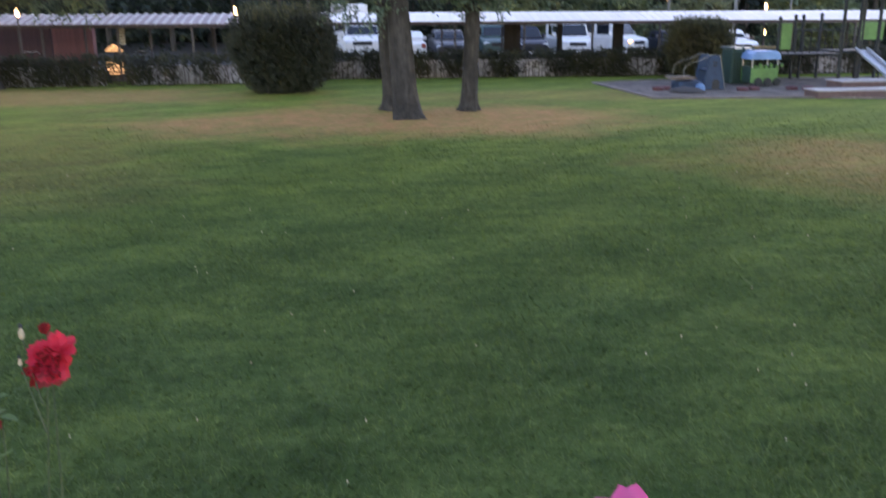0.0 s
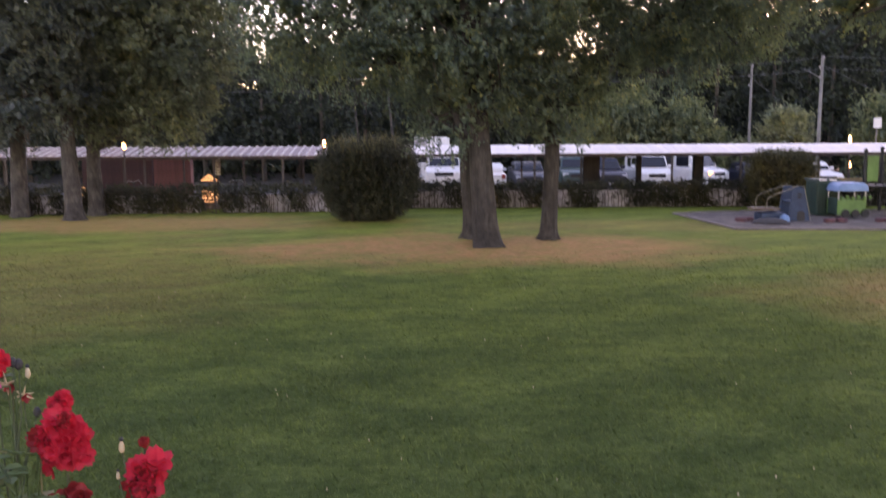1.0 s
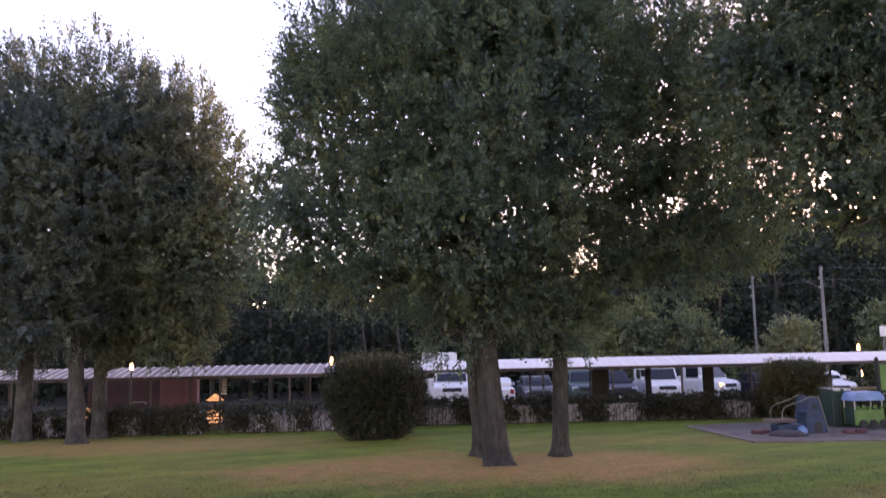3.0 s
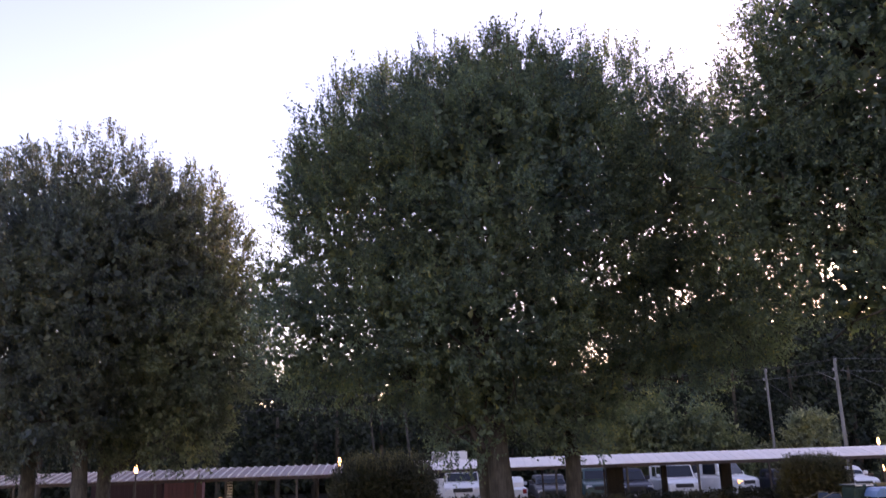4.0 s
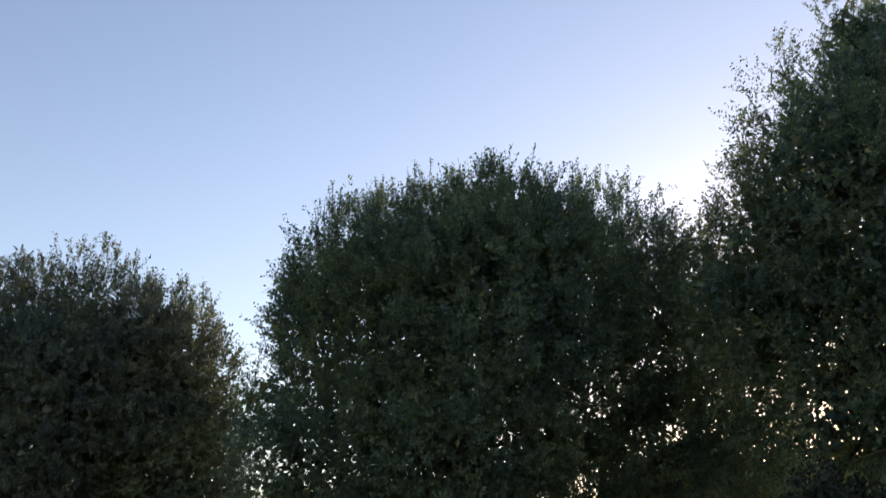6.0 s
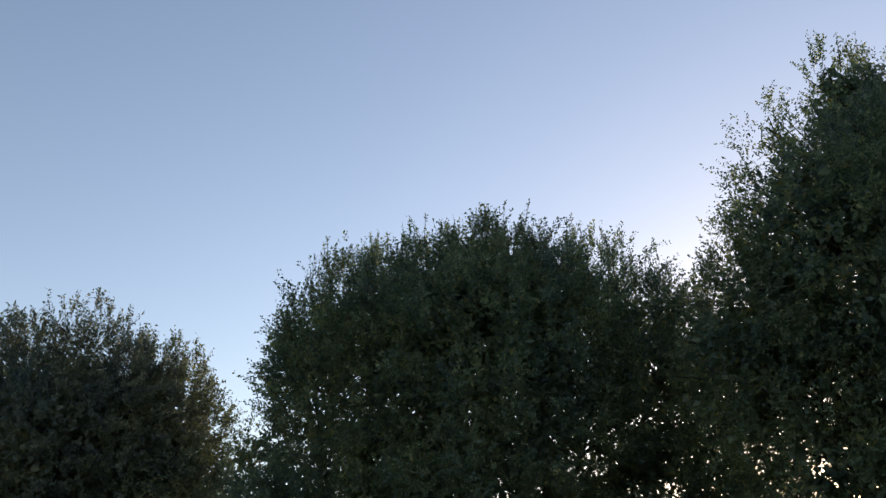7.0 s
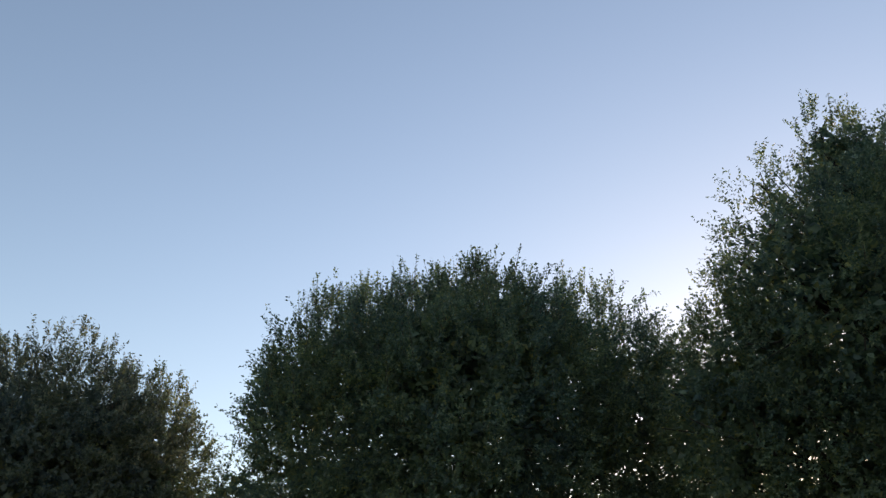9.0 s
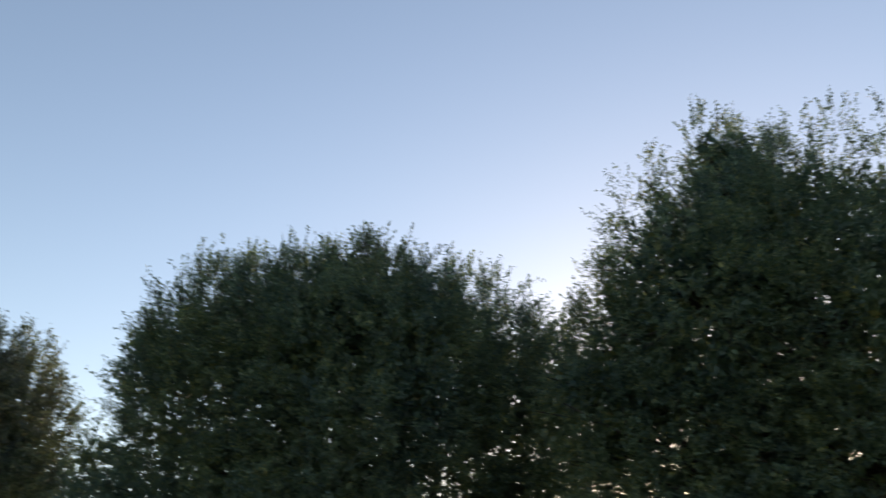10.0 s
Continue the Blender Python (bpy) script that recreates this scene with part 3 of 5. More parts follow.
# ---- the ground ----
def ground():
    g = Mesh()
    xs = [-900, -300, -120, -60, -40] + list(range(-30, 31, 2)) + [40, 60, 120, 300, 900]
    ys = [-900, -200, -60, -20, -6] + list(range(-2, 37, 2)) + [48, 70, 120, 300, 900]
    v = [(x, y, 0.0) for y in ys for x in xs]
    n = len(xs)
    g.add(v, [(j * n + i, j * n + i + 1, (j + 1) * n + i + 1, (j + 1) * n + i) for j in range(len(ys) - 1) for i in range(n - 1)])
    structure("ground", g, LAWN, "mown green lawn with worn brown patches under the trees", "lawn")


def grass():
    rng = np.random.default_rng(5)
    n = 256000
    y = 1.6 + 21.6 * (1 - (1 - rng.uniform(0, 1, n)) ** 0.5) * (0.75 + 0.25 * rng.uniform(0, 1, n))
    side = y * 0.62 + 2.2
    x = rng.uniform(-1, 1, n) * side
    bare = np.zeros(n)
    for cx, cy, rx, ry, s in PATCHES:
        bare = np.maximum(bare, s * np.clip(1.3 - np.hypot((x - cx) / rx, (y - cy) / ry), 0, 1))
    keep = rng.uniform(0, 1, n) > bare
    keep &= rng.uniform(0, 1, n) < np.clip((y - 1.6) / 2.0, 0, 1) * np.clip((side - np.abs(x)) / 1.3, 0, 1) * np.clip((22.6 - y) / 4.0, 0, 1)
    x, y = x[keep], y[keep]
    n = len(x)
    h = rng.uniform(0.018, 0.05, n) * (1 + 0.3 * np.sin(x * 1.7) * np.sin(y * 1.3))
    a = rng.uniform(0, 6.28, n)
    w = 0.0035 + y * 0.00045
    lean = rng.normal(0, 0.9, (n, 2)) * h[:, None]
    dx, dy = np.cos(a) * w, np.sin(a) * w
    z0 = np.full(n, -0.003)
    co = np.stack([np.stack([x - dx, y - dy, z0], 1), np.stack([x + dx, y + dy, z0], 1), np.stack([x + lean[:, 0], y + lean[:, 1], h], 1)], 1).reshape(-1, 3)
    me = bpy.data.meshes.new("grass")
    me.vertices.add(3 * n)
    me.vertices.foreach_set("co", co.astype(np.float32).ravel())
    me.loops.add(3 * n)
    me.loops.foreach_set("vertex_index", np.arange(3 * n, dtype=np.int32))
    me.polygons.add(n)
    me.polygons.foreach_set("loop_start", (np.arange(n) * 3).astype(np.int32))
    me.materials.append(BLADE)
    me.update(calc_edges=True)
    tagged(new("grass", me), "short mown green grass blades of the lawn", "grass", "", "stuff")
    # pale clover heads and fallen petals in the grass
    m = Mesh()
    for _ in range(70):
        yy = rng.uniform(3.5, 15)
        xx = rng.uniform(-1, 1) * (yy * 0.6)
        r = rng.uniform(0.004, 0.008)
        m.lathe([(r * 0.3, 0.012), (r, 0.022), (r * 0.8, 0.034), (r * 0.2, 0.04)], (xx, yy, 0), 5)
    tagged(new("clover", m.data("clover", BUD)), "small pale clover heads scattered in the lawn", "clover", "", "stuff")


ground()
grass()
FOREST_FLOOR = surface("leaf_litter", (0.016, 0.014, 0.008), (0.045, 0.037, 0.021), 5, 0.95, relief=0.8, dist=0.04, stain=0.4, stain_scale=0.3)
structure("ground_wood", Mesh().box(-75, 80, 51.02, 96.0, -0.05, 0.02), FOREST_FLOOR, "dark leaf litter on the ground of the wood", "forest floor")
structure("pavement", Mesh().box(-60, 70, 33.75, 51.0, -0.05, 0.012), ASPHALT, "dark grey asphalt parking area behind the hedge", "parking area")

# ---- the trees on the lawn ----
OAKS = "oaks on the lawn"
tree("oak_tree", (1.3, 20.9), 9.2, 0.32, [(1.4, 20.6, 8.9, 3.7, 3.5, 4.1, 1.0), (0.6, 20.3, 5.7, 3.0, 2.6, 1.7, 0.9), (1.3, 21.3, 4.2, 1.9, 1.5, 1.35, 1.0), (0.4, 21.1, 3.3, 0.8, 0.8, 1.1, 1.0), (1.6, 20.7, 11.25, 2.7, 2.2, 1.5, 0.7)], 7600,
     "tall broad oak with a grey trunk and dense dark green crown", OAK, BARK, seed=11, group=OAKS, shoots=300, hole=-0.4, roots=4, lean=(-0.9, 0), leaders=40, tips=170, lit_leaf=SUNLIT_OLIVE)
tree("oak_tree", (1.05, 22.7), 9.0, 0.29, [(-1.4, 22.4, 8.95, 3.1, 3.4, 4.1, 1.0), (-2.6, 22.2, 5.7, 2.3, 2.4, 1.8, 0.9), (-4.5, 23, 6.6, 0.85, 1.1, 1.8, 0.6), (0.2, 23.2, 4.5, 1.5, 1.3, 1.3, 0.9), (-3.3, 22.4, 9.6, 1.2, 1.6, 1.6, 0.7)], 6600,
     "broad oak growing close behind another trunk, crown spreading low", OAK, BARK, seed=12, group=OAKS, shoots=200, hole=-0.35, lean=(-1.0, 0), leaders=90)
tree("oak_tree", (2.9, 22.3), 9.0, 0.215, [(4.4, 22.3, 8.9, 3.3, 3.4, 4.15, 1.0), (6.3, 22.0, 6.2, 2.6, 2.2, 2.1, 1.6), (6.2, 22.3, 9.6, 2.3, 2.4, 2.8, 0.9), (3.2, 22.6, 4.6, 1.7, 1.4, 1.6, 1.0), (3.05, 22.3, 3.8, 1.1, 0.9, 1.1, 1.0)], 7900,
     "slimmer oak with a straight trunk and dark green crown", OAK, BARK, seed=13, group=OAKS, shoots=200, hole=-0.35, lean=(0.15, 0), leaders=50, tips=60, lit_leaf=SUNLIT_OLIVE)
tree("oak_tree", (12.6, 16.4), 10.5, 0.42, [(12.6, 16.8, 11.0, 4.8, 4.5, 4.3, 1.25), (8.9, 16.4, 10.4, 2.7, 2.5, 3.0, 1.3), (8.5, 17.6, 7.7, 2.5, 2.2, 2.0, 1.7), (7.6, 17.3, 9.1, 1.5, 1.5, 2.3, 1.7), (11.6, 17.0, 8.0, 3.4, 3.0, 2.0, 1.0), (13.2, 16.6, 6.8, 3.8, 3.0, 1.5, 0.9), (10.4, 17.2, 6.7, 2.8, 2.2, 1.5, 1.2), (11.2, 17.2, 12.5, 2.1, 2.3, 2.9, 1.5), (8.9, 17.4, 5.85, 2.6, 2.0, 0.85, 1.6), (6.7, 17.4, 8.2, 1.1, 1.2, 2.3, 1.8), (10.4, 17.2, 14.3, 0.78, 1.0, 1.5, 1.8), (8.2, 17, 12.9, 0.55, 0.8, 1.3, 1.2), (10.0, 17.2, 15.35, 0.3, 0.35, 1.2, 1.6), (11.0, 17.2, 15.4, 0.35, 0.35, 1.15, 1.6), (8.25, 17, 13.9, 0.18, 0.2, 0.85, 1.2), (7.2, 17.1, 12.0, 0.4, 0.5, 1.0, 1.4), (16.6, 17.4, 10.8, 4.8, 4.6, 4.0, 0.9)], 12400,
     "very tall oak with high dark crown and upright leafy shoots", OAK, BARK, leaf=0.082, per=19, seed=14, group=OAKS, shoots=420, hole=-0.9, long=0.6, leaders=60, hollow=0.5, big=0.22, deep=0.5)
MAPLES = "trees beside the carport"
tree("maple_tree", (-12.45, 29.1), 9.0, 0.285, [(-12.6, 29, 9.1, 4.0, 3.8, 4.75, 1.0), (-10.1, 29.4, 9.9, 2.4, 2.3, 2.5, 0.9), (-12.9, 28.2, 4.7, 1.9, 1.0, 1.6, 1.0)], 3900,
     "round-crowned tree with pale bark and small olive leaves", MAPLE, BARK_PALE, leaf=0.125, slim=0.48, per=20, seed=21, group=MAPLES, shoots=200, long=0.6, tips=130, lit_leaf=SUNLIT_OLIVE, big=0.26)
# its lit side is given by the warmer leaf colour
tree("maple_tree", (-12.4, 31.1), 8.5, 0.27, [(-10.5, 31, 8.5, 3.6, 3.5, 4.7, 1.0), (-9.0, 29.3, 6.5, 2.6, 2.2, 2.5, 1.0), (-9.6, 29.9, 4.4, 1.9, 1.6, 1.9, 1.0), (-11.8, 30.4, 4.4, 1.2, 1.5, 1.6, 1.0)], 3900,
     "tree with low hanging olive-green leaves over the carport roof", SUNLIT_OLIVE, BARK_PALE, leaf=0.125, slim=0.48, per=20, seed=22, group=MAPLES, shoots=150, long=0.6, tips=90, lit_leaf=SUNLIT_OLIVE, big=0.26)
tree("maple_tree", (-14.9, 30.6), 9.0, 0.3, [(-16.4, 30.4, 9.3, 4.2, 3.8, 5.1, 1.0), (-19.5, 30.5, 8.0, 3.8, 3.5, 4.8, 0.6), (-15.2, 30, 4.6, 3.0, 2.4, 2.0, 0.8)], 4200,
     "thick pale-barked tree with dense small olive leaves", MAPLE, BARK_PALE, leaf=0.125, slim=0.48, per=20, seed=23, group=MAPLES, shoots=200, long=0.6, tips=120, lit_leaf=SUNLIT_OLIVE, big=0.26)


# ---- the woods behind ----
def woods():
    rng = np.random.default_rng(31)
    lobes = []
    for row, (y, dz) in enumerate(((60, 0.0), (67, 0.6), (75, 1.2))):
        x = -50.0 - row * 4
        while x < 52 + row * 4:
            h = 7.7 + dz + rng.uniform(-0.9, 0.9) + (6.0 if x > 13 else 2.3 if -22 < x < 0 else 0.7)
            r = rng.uniform(3.0, 4.6)
            lobes.append((x, y + rng.uniform(-2, 2), h * 0.6, r, r * 0.8, h * 0.38, 1.0))
            lobes.append((x + rng.uniform(-1, 1), y - 1.5, h * 0.28, r * 1.1, r * 0.8, h * 0.3, 0.8))
            x += r * 1.05
    p, o, r = in_lobes(lobes, 12500, rng, rough=0.2)
    p[:, 2] = np.maximum(p[:, 2], 0.1)
    ln = 1.1 * rng.uniform(0.6, 1.3, len(p))
    tagged(new("far_woods", sprigs("far_woods", p, o, ln, 13, 0.28, 0.68, rng, WOODS, grow=np.where(r < 0.75, 1.7, 1.0))), "dark green wood closing the view behind the parking area", "woods", "", "stuff")
    back = []
    for x in np.arange(-62, 64, 3.4):
        h = 8.6 + rng.uniform(-0.6, 0.6) + (6.0 if x > 17 else 2.4 if -28 < x < 0 else 0.8)
        back.append((x, 83 + rng.uniform(-1, 1), h * 0.5, 3.2, 2.0, h * 0.5, 1.0))
    p, o, r = in_lobes(back, 5200, rng, rough=0.12)
    p[:, 2] = np.maximum(p[:, 2], 0.1)
    tagged(new("deep_woods", sprigs("deep_woods", p, o, 1.5 * rng.uniform(0.6, 1.3, len(p)), 9, 1.05, 0.75, rng, WOODS)), "densest dark trees deep in the wood", "woods", "", "stuff")
    low = [(x, 78 + rng.uniform(-2, 2), 1.7, 3.0, 1.6, 2.1, 1.0) for x in np.arange(-60, 62, 3.0)]
    p, o, r = in_lobes(low, 2600, rng, rough=0.15)
    p[:, 2] = np.maximum(p[:, 2], 0.1)
    tagged(new("undergrowth", sprigs("undergrowth", p, o, 1.0 * rng.uniform(0.6, 1.3, len(p)), 9, 0.6, 0.75, rng, WOODS)), "dark undergrowth low down among the trees", "undergrowth", "", "stuff")
    tk = Mesh()
    for i in range(0, len(lobes), 2):
        q = lobes[i]
        tk.tube([(q[0], q[1], -0.1), (q[0] + rng.normal(0, 0.2), q[1], q[2])], [0.2, 0.1], 6)
    tagged(new("far_trunks", tk.data("far_trunks", TWIG)), "slim trunks standing in the wood", "woods", "", "stuff")


woods()


def shrub(x, y, lobes, count, seed, label, material=SHRUB, leaf=0.17):
    rng = np.random.default_rng(seed)
    e = thing("shrub", label, "shrub", "shrubs behind the carport")
    lb = [(x + a, y + b, c, rx, ry, rz, 1.0) for a, b, c, rx, ry, rz in lobes]
    p, o, r = in_lobes(lb, count, rng, rough=0.22)
    p[:, 2] = np.maximum(p[:, 2], 0.08)
    part("leaves", sprigs("leaves", p, o, 0.6 * rng.uniform(0.6, 1.3, len(p)), 10, leaf, 0.52, rng, material, grow=np.where(r < 0.8, 2.0, 1.0)), material, e)
    st = Mesh()
    for q in lb:
        st.tube([(q[0] * 0.5 + x * 0.5, q[1], -0.05), (q[0], q[1], q[2])], [0.07, 0.03], 6)
    part("stem_layer", st, TWIG, e)


shrub(11.3, 52.5, [(0, 0, 2.8, 1.7, 1.6, 3.1), (2.0, 0.5, 2.3, 1.3, 1.3, 2.3), (-1.8, 0.2, 2.0, 1.4, 1.4, 2.1), (0.9, -0.4, 4.6, 0.8, 0.8, 1.3)], 2000, 41, "tall loose grey-green shrub behind the carport")
shrub(15.3, 52.5, [(0, 0, 2.6, 1.3, 1.4, 2.8), (1.5, 0, 1.6, 1.4, 1.2, 1.8)], 1100, 42, "upright grey-green shrub behind the carport")
shrub(21.0, 52.5, [(0.2, 0, 2.4, 1.3, 1.3, 2.0), (-1.7, 0.4, 1.2, 1.2, 1.2, 1.3), (0.9, 0.3, 3.4, 1.0, 1.0, 1.15)], 1500, 43, "round-topped pale green shrub between the poles", SHRUB_PALE)
shrub(27.4, 52.5, [(0, 0, 2.6, 1.8, 1.5, 2.9), (2.4, 0, 2.2, 1.6, 1.4, 2.2)], 1000, 44, "tall narrow pale green shrub by the sign")


def bare_trunk(x, y, h):
    e = thing("bare_tree", "slim bare grey trunk standing before the wood", "tree")
    part("trunk", Mesh().tube([(x, y, -0.05), (x + 0.1, y, h * 0.4), (x - 0.12, y, h * 0.75), (x + 0.05, y, h)], [0.085, 0.075, 0.06, 0.035], 8), BARK_PALE, e)
    part("limb", Mesh().tube([(x - 0.05, y, h * 0.7), (x - 0.5, y, h * 0.85), (x - 0.6, y, h * 0.98)], [0.04, 0.032, 0.02], 6), BARK_PALE, e)


bare_trunk(-2.95, 55, 7.6)
bare_trunk(-5.2, 56, 6.6)


# ---- poles and wires ----
def utility_pole(x, y, h, r, label, arm):
    e = thing("utility_pole", label, "utility pole", "utility poles")
    part("pole", Mesh().tube([(x, y, -0.1), (x - 0.02, y, h * 0.5), (x, y, h)], [r * 1.15, r, r * 0.8], 10), POLE, e)
    part("cap", Mesh().lathe([(r * 0.9, 0), (r * 0.9, 0.05), (r * 0.3, 0.1)], (x, y, h), 10), DARK_STEEL, e)
    if arm:
        part("arm", Mesh().tube([(x, y - 0.1, h * 0.82), (x - 0.6, y - 0.1, h * 0.865), (x - 1.15, y - 0.1, h * 0.9)], [0.028, 0.022, 0.018], 6), POLE, e)
    for k in range(3):
        part("insulator", Mesh().lathe([(0.03, 0), (0.06, 0.04), (0.03, 0.08), (0.055, 0.12), (0.02, 0.16)], (x - 0.22 if k else x, y - 0.18, h - 0.2 - 0.55 * k), 8), STONE, e)


utility_pole(19.0, 52, 7.2, 0.078, "slim weathered grey utility pole behind the carport", False)
utility_pole(22.35, 50, 7.5, 0.1, "tall weathered grey utility pole with a thin slanting arm", True)


def wire(a, b, sag, r=0.012):
    a, b = Vector(a), Vector(b)
    pts = [a.lerp(b, k / 20) - Vector((0, 0, sag * 4 * (k / 20) * (1 - k / 20))) for k in range(21)]
    e = thing("overhead_wire", "thin overhead wire slung between the utility poles", "wire", "overhead wires")
    part("cable", Mesh().tube(pts, [r] * 21, 5), WIRE, e)


for za, zb, sg in ((7.45, 7.2, 0.12), (6.75, 6.55, 0.1)):
    wire((22.35, 49.85, za), (19.0, 51.85, zb), sg * 0.4)
    wire((19.0, 51.85, zb), (-45, 53, za), 0.9)
    wire((22.35, 49.85, za), (70, 44, za), 0.7)
wire((22.35, 50, 7.0), (27.5, 46, 3.4), 0.05)
wire((19.0, 52, 6.4), (23.5, 52, 3.0), 0.05)


# ---- carports ----
def carport(x0, x1, front, rear, label, z_front, z_ridge, step, metal, seam, rib_high):
    """An open carport: panels with raised seams rising to a ridge behind the front edge, beams, posts and rafters."""
    e = thing("carport", label, "carport", "carports")
    width, ridge, z_rear = 0.33, front + 1.75, z_front + 0.05
    rise, drop = z_ridge - z_front, z_rear - z_ridge
    line = [(0, 0), (ridge - front, rise), (rear - front, rise + drop)]

    def sheet(u0, u1, low, high):
        v = [(u, y, z + h) for u in (u0, u1) for h in (low, high) for y, z in line]
        return Mesh().add(v, [(3, 4, 10, 9), (4, 5, 11, 10), (0, 6, 7, 1), (1, 7, 8, 2), (0, 3, 9, 6), (2, 8, 11, 5), (0, 1, 4, 3), (1, 2, 5, 4), (6, 9, 10, 7), (7, 10, 11, 8)])

    flat = sheet(0, width, -0.012, 0.0).data("roof_panel", metal)
    rib = sheet(0.0, 0.045, 0.002, rib_high).data("seam", seam)
    x = x0
    while x < x1 - 0.1:
        p = part("roof_panel", flat, None, e)
        p.matrix_basis = pose(x, front, z_front + 0.13)
        part("seam", rib, None, p)
        x += width
    part("front_beam", Mesh().box(x0, x, front + 0.05, front + 0.13, z_front, z_front + 0.11), FASCIA, e)
    part("rear_beam", Mesh().box(x0, x, rear - 0.2, rear - 0.1, z_rear - 0.06, z_rear + 0.1), FASCIA, e)
    x = x0 + 0.6
    while x < x1:
        for y, z in ((front + 0.09, z_front - 0.004), (rear - 0.15, z_rear - 0.065)):
            part("post", round_box(x - 0.04, x + 0.04, y - 0.04, y + 0.04, 0, z, 0.01, 1), POST, e)
        r = Mesh().add([(x - 0.03, front + 0.135, z_front - 0.03), (x + 0.03, front + 0.135, z_front - 0.03), (x + 0.03, front + 0.135, z_front + 0.1), (x - 0.03, front + 0.135, z_front + 0.1),
                        (x - 0.03, rear - 0.205, z_rear - 0.03), (x + 0.03, rear - 0.205, z_rear - 0.03), (x + 0.03, rear - 0.205, z_rear + 0.1), (x - 0.03, rear - 0.205, z_rear + 0.1)],
                       [(0, 1, 2, 3), (4, 7, 6, 5), (0, 4, 5, 1), (1, 5, 6, 2), (2, 6, 7, 3), (3, 7, 4, 0)])
        part("rafter", r, FASCIA, e)
        x += step


carport(-26.0, -3.6, 34.0, 39.5, "long low carport with pinkish ribbed metal roof", 1.96, 2.32, 2.75, ROOF_DULL, ROOF, 0.04)
carport(-2.2, 27.0, 34.0, 39.5, "long carport with pale ribbed metal roof over parked cars", 2.0, 2.35, 2.75, ROOF, ROOF, 0.01)


# ---- lamps ----
def post_lamp(x, y, h, label):
    e = thing("lamp_post", label, "lamp", "lamp posts along the carport")
    part("pole", Mesh().tube([(x, y, 0), (x, y, h - 0.22)], [0.035, 0.03], 10), POST, e)
    part("base", Mesh().lathe([(0.09, 0), (0.09, 0.04), (0.05, 0.1)], (x, y, 0), 12), POST, e)
    part("collar", Mesh().lathe([(0.04, 0), (0.07, 0.03), (0.07, 0.05)], (x, y, h - 0.25), 12), DARK_STEEL, e)
    part("globe", Mesh().lathe([(0.035, 0), (0.06, 0.05), (0.07, 0.12), (0.062, 0.2), (0.04, 0.27), (0.015, 0.31)], (x, y, h - 0.2), 14), BULB, e, "lit warm glass globe", True)


post_lamp(-12.0, 32.9, 2.58, "lit lamp post beside the hedge and carport")
post_lamp(-4.33, 32.9, 2.6, "lit lamp post beside the big clipped bush")
post_lamp(19.4, 40.1, 2.72, "lit lamp post beside the carport near the playground")


post_lamp(22.3, 46.0, 1.37, "low lit lamp standing behind the carport")


def lantern(x, y, z, s, label):
    """A lit lantern with a glowing conical hood over a slatted box."""
    e = thing("garden_lantern", label, "lantern", "lanterns under the carport")
    part("post", Mesh().tube([(x, y, 0), (x, y, z + 0.5 * s)], [0.03, 0.03], 8), DARK_STEEL, e)
    hood = part("hood", Mesh().lathe([(0.38 * s, 0), (0.32 * s, 0.05 * s), (0.13 * s, 0.2 * s), (0.04 * s, 0.26 * s)], (x, y, z + 0.5 * s), 14), WARM, e, "glowing conical hood")
    for k in range(4):
        part("hood_slat", Mesh().lathe([((0.42 - 0.09 * k) * s, 0), ((0.43 - 0.09 * k) * s, 0.012 * s), ((0.36 - 0.09 * k) * s, 0.025 * s)], (x, y, z + (0.5 + 0.062 * k) * s), 14), DARK_STEEL, hood)
    part("finial", Mesh().lathe([(0.05 * s, 0), (0.03 * s, 0.06 * s), (0.01, 0.1 * s)], (x, y, z + 0.76 * s), 10), DARK_STEEL, e)
    for k in range(5):
        part("slat", Mesh().lathe([(0.35 * s, 0), (0.37 * s, 0.03 * s), (0.35 * s, 0.06 * s)], (x, y, z - 0.4 * s + k * 0.14 * s), 12), DARK_STEEL, e)
    part("light", Mesh().lathe([(0.2 * s, -0.4 * s), (0.31 * s, -0.25 * s), (0.32 * s, 0.08 * s), (0.2 * s, 0.2 * s)], (x, y, z), 14), WARM, e, "glowing warm glass", True)


lantern(-9.58, 35.9, 0.5, 1.05, "lit warm lantern standing under the carport")
lantern(-14.92, 36.0, 0.4, 0.55, "small lit warm lantern under the carport")


def louvre(x, y, z0, z1):
    e = thing("louvred_post", "narrow pale louvred post under the carport", "post")
    part("post", round_box(x - 0.03, x + 0.03, y, y + 0.05, 0, z1, 0.01, 1), POST, e)
    for k in range(6):
        z = z0 + (z1 - z0) * k / 6
        part("louvre", round_box(x - 0.13, x + 0.13, y - 0.05, y - 0.01, z, z + (z1 - z0) / 6 * 0.6, 0.008, 1), WHITE, e)


louvre(-9.55, 37.2, 1.25, 1.95)

# ---- hedge and low wall ----
GAPS = [(-14.6, -14.2), (-11.7, -11.45), (-8.7, -8.1), (-7.2, -6.85), (-6.5, -5.6), (-5.0, -4.1), (-0.8, 0.35), (2.8, 3.5), (4.6, 5.25), (6.3, 7.6), (10.9, 12.0), (18.5, 20)]


def hedge_line(x):
    """The hedge's middle: it stands further forward beyond the clipped bush, towards the maples."""
    return 33.6 - (1.5 + np.clip(-3.0 - x, 0, 14) * 0.07) * np.clip((-1.0 - x) / 2.0, 0, 1)


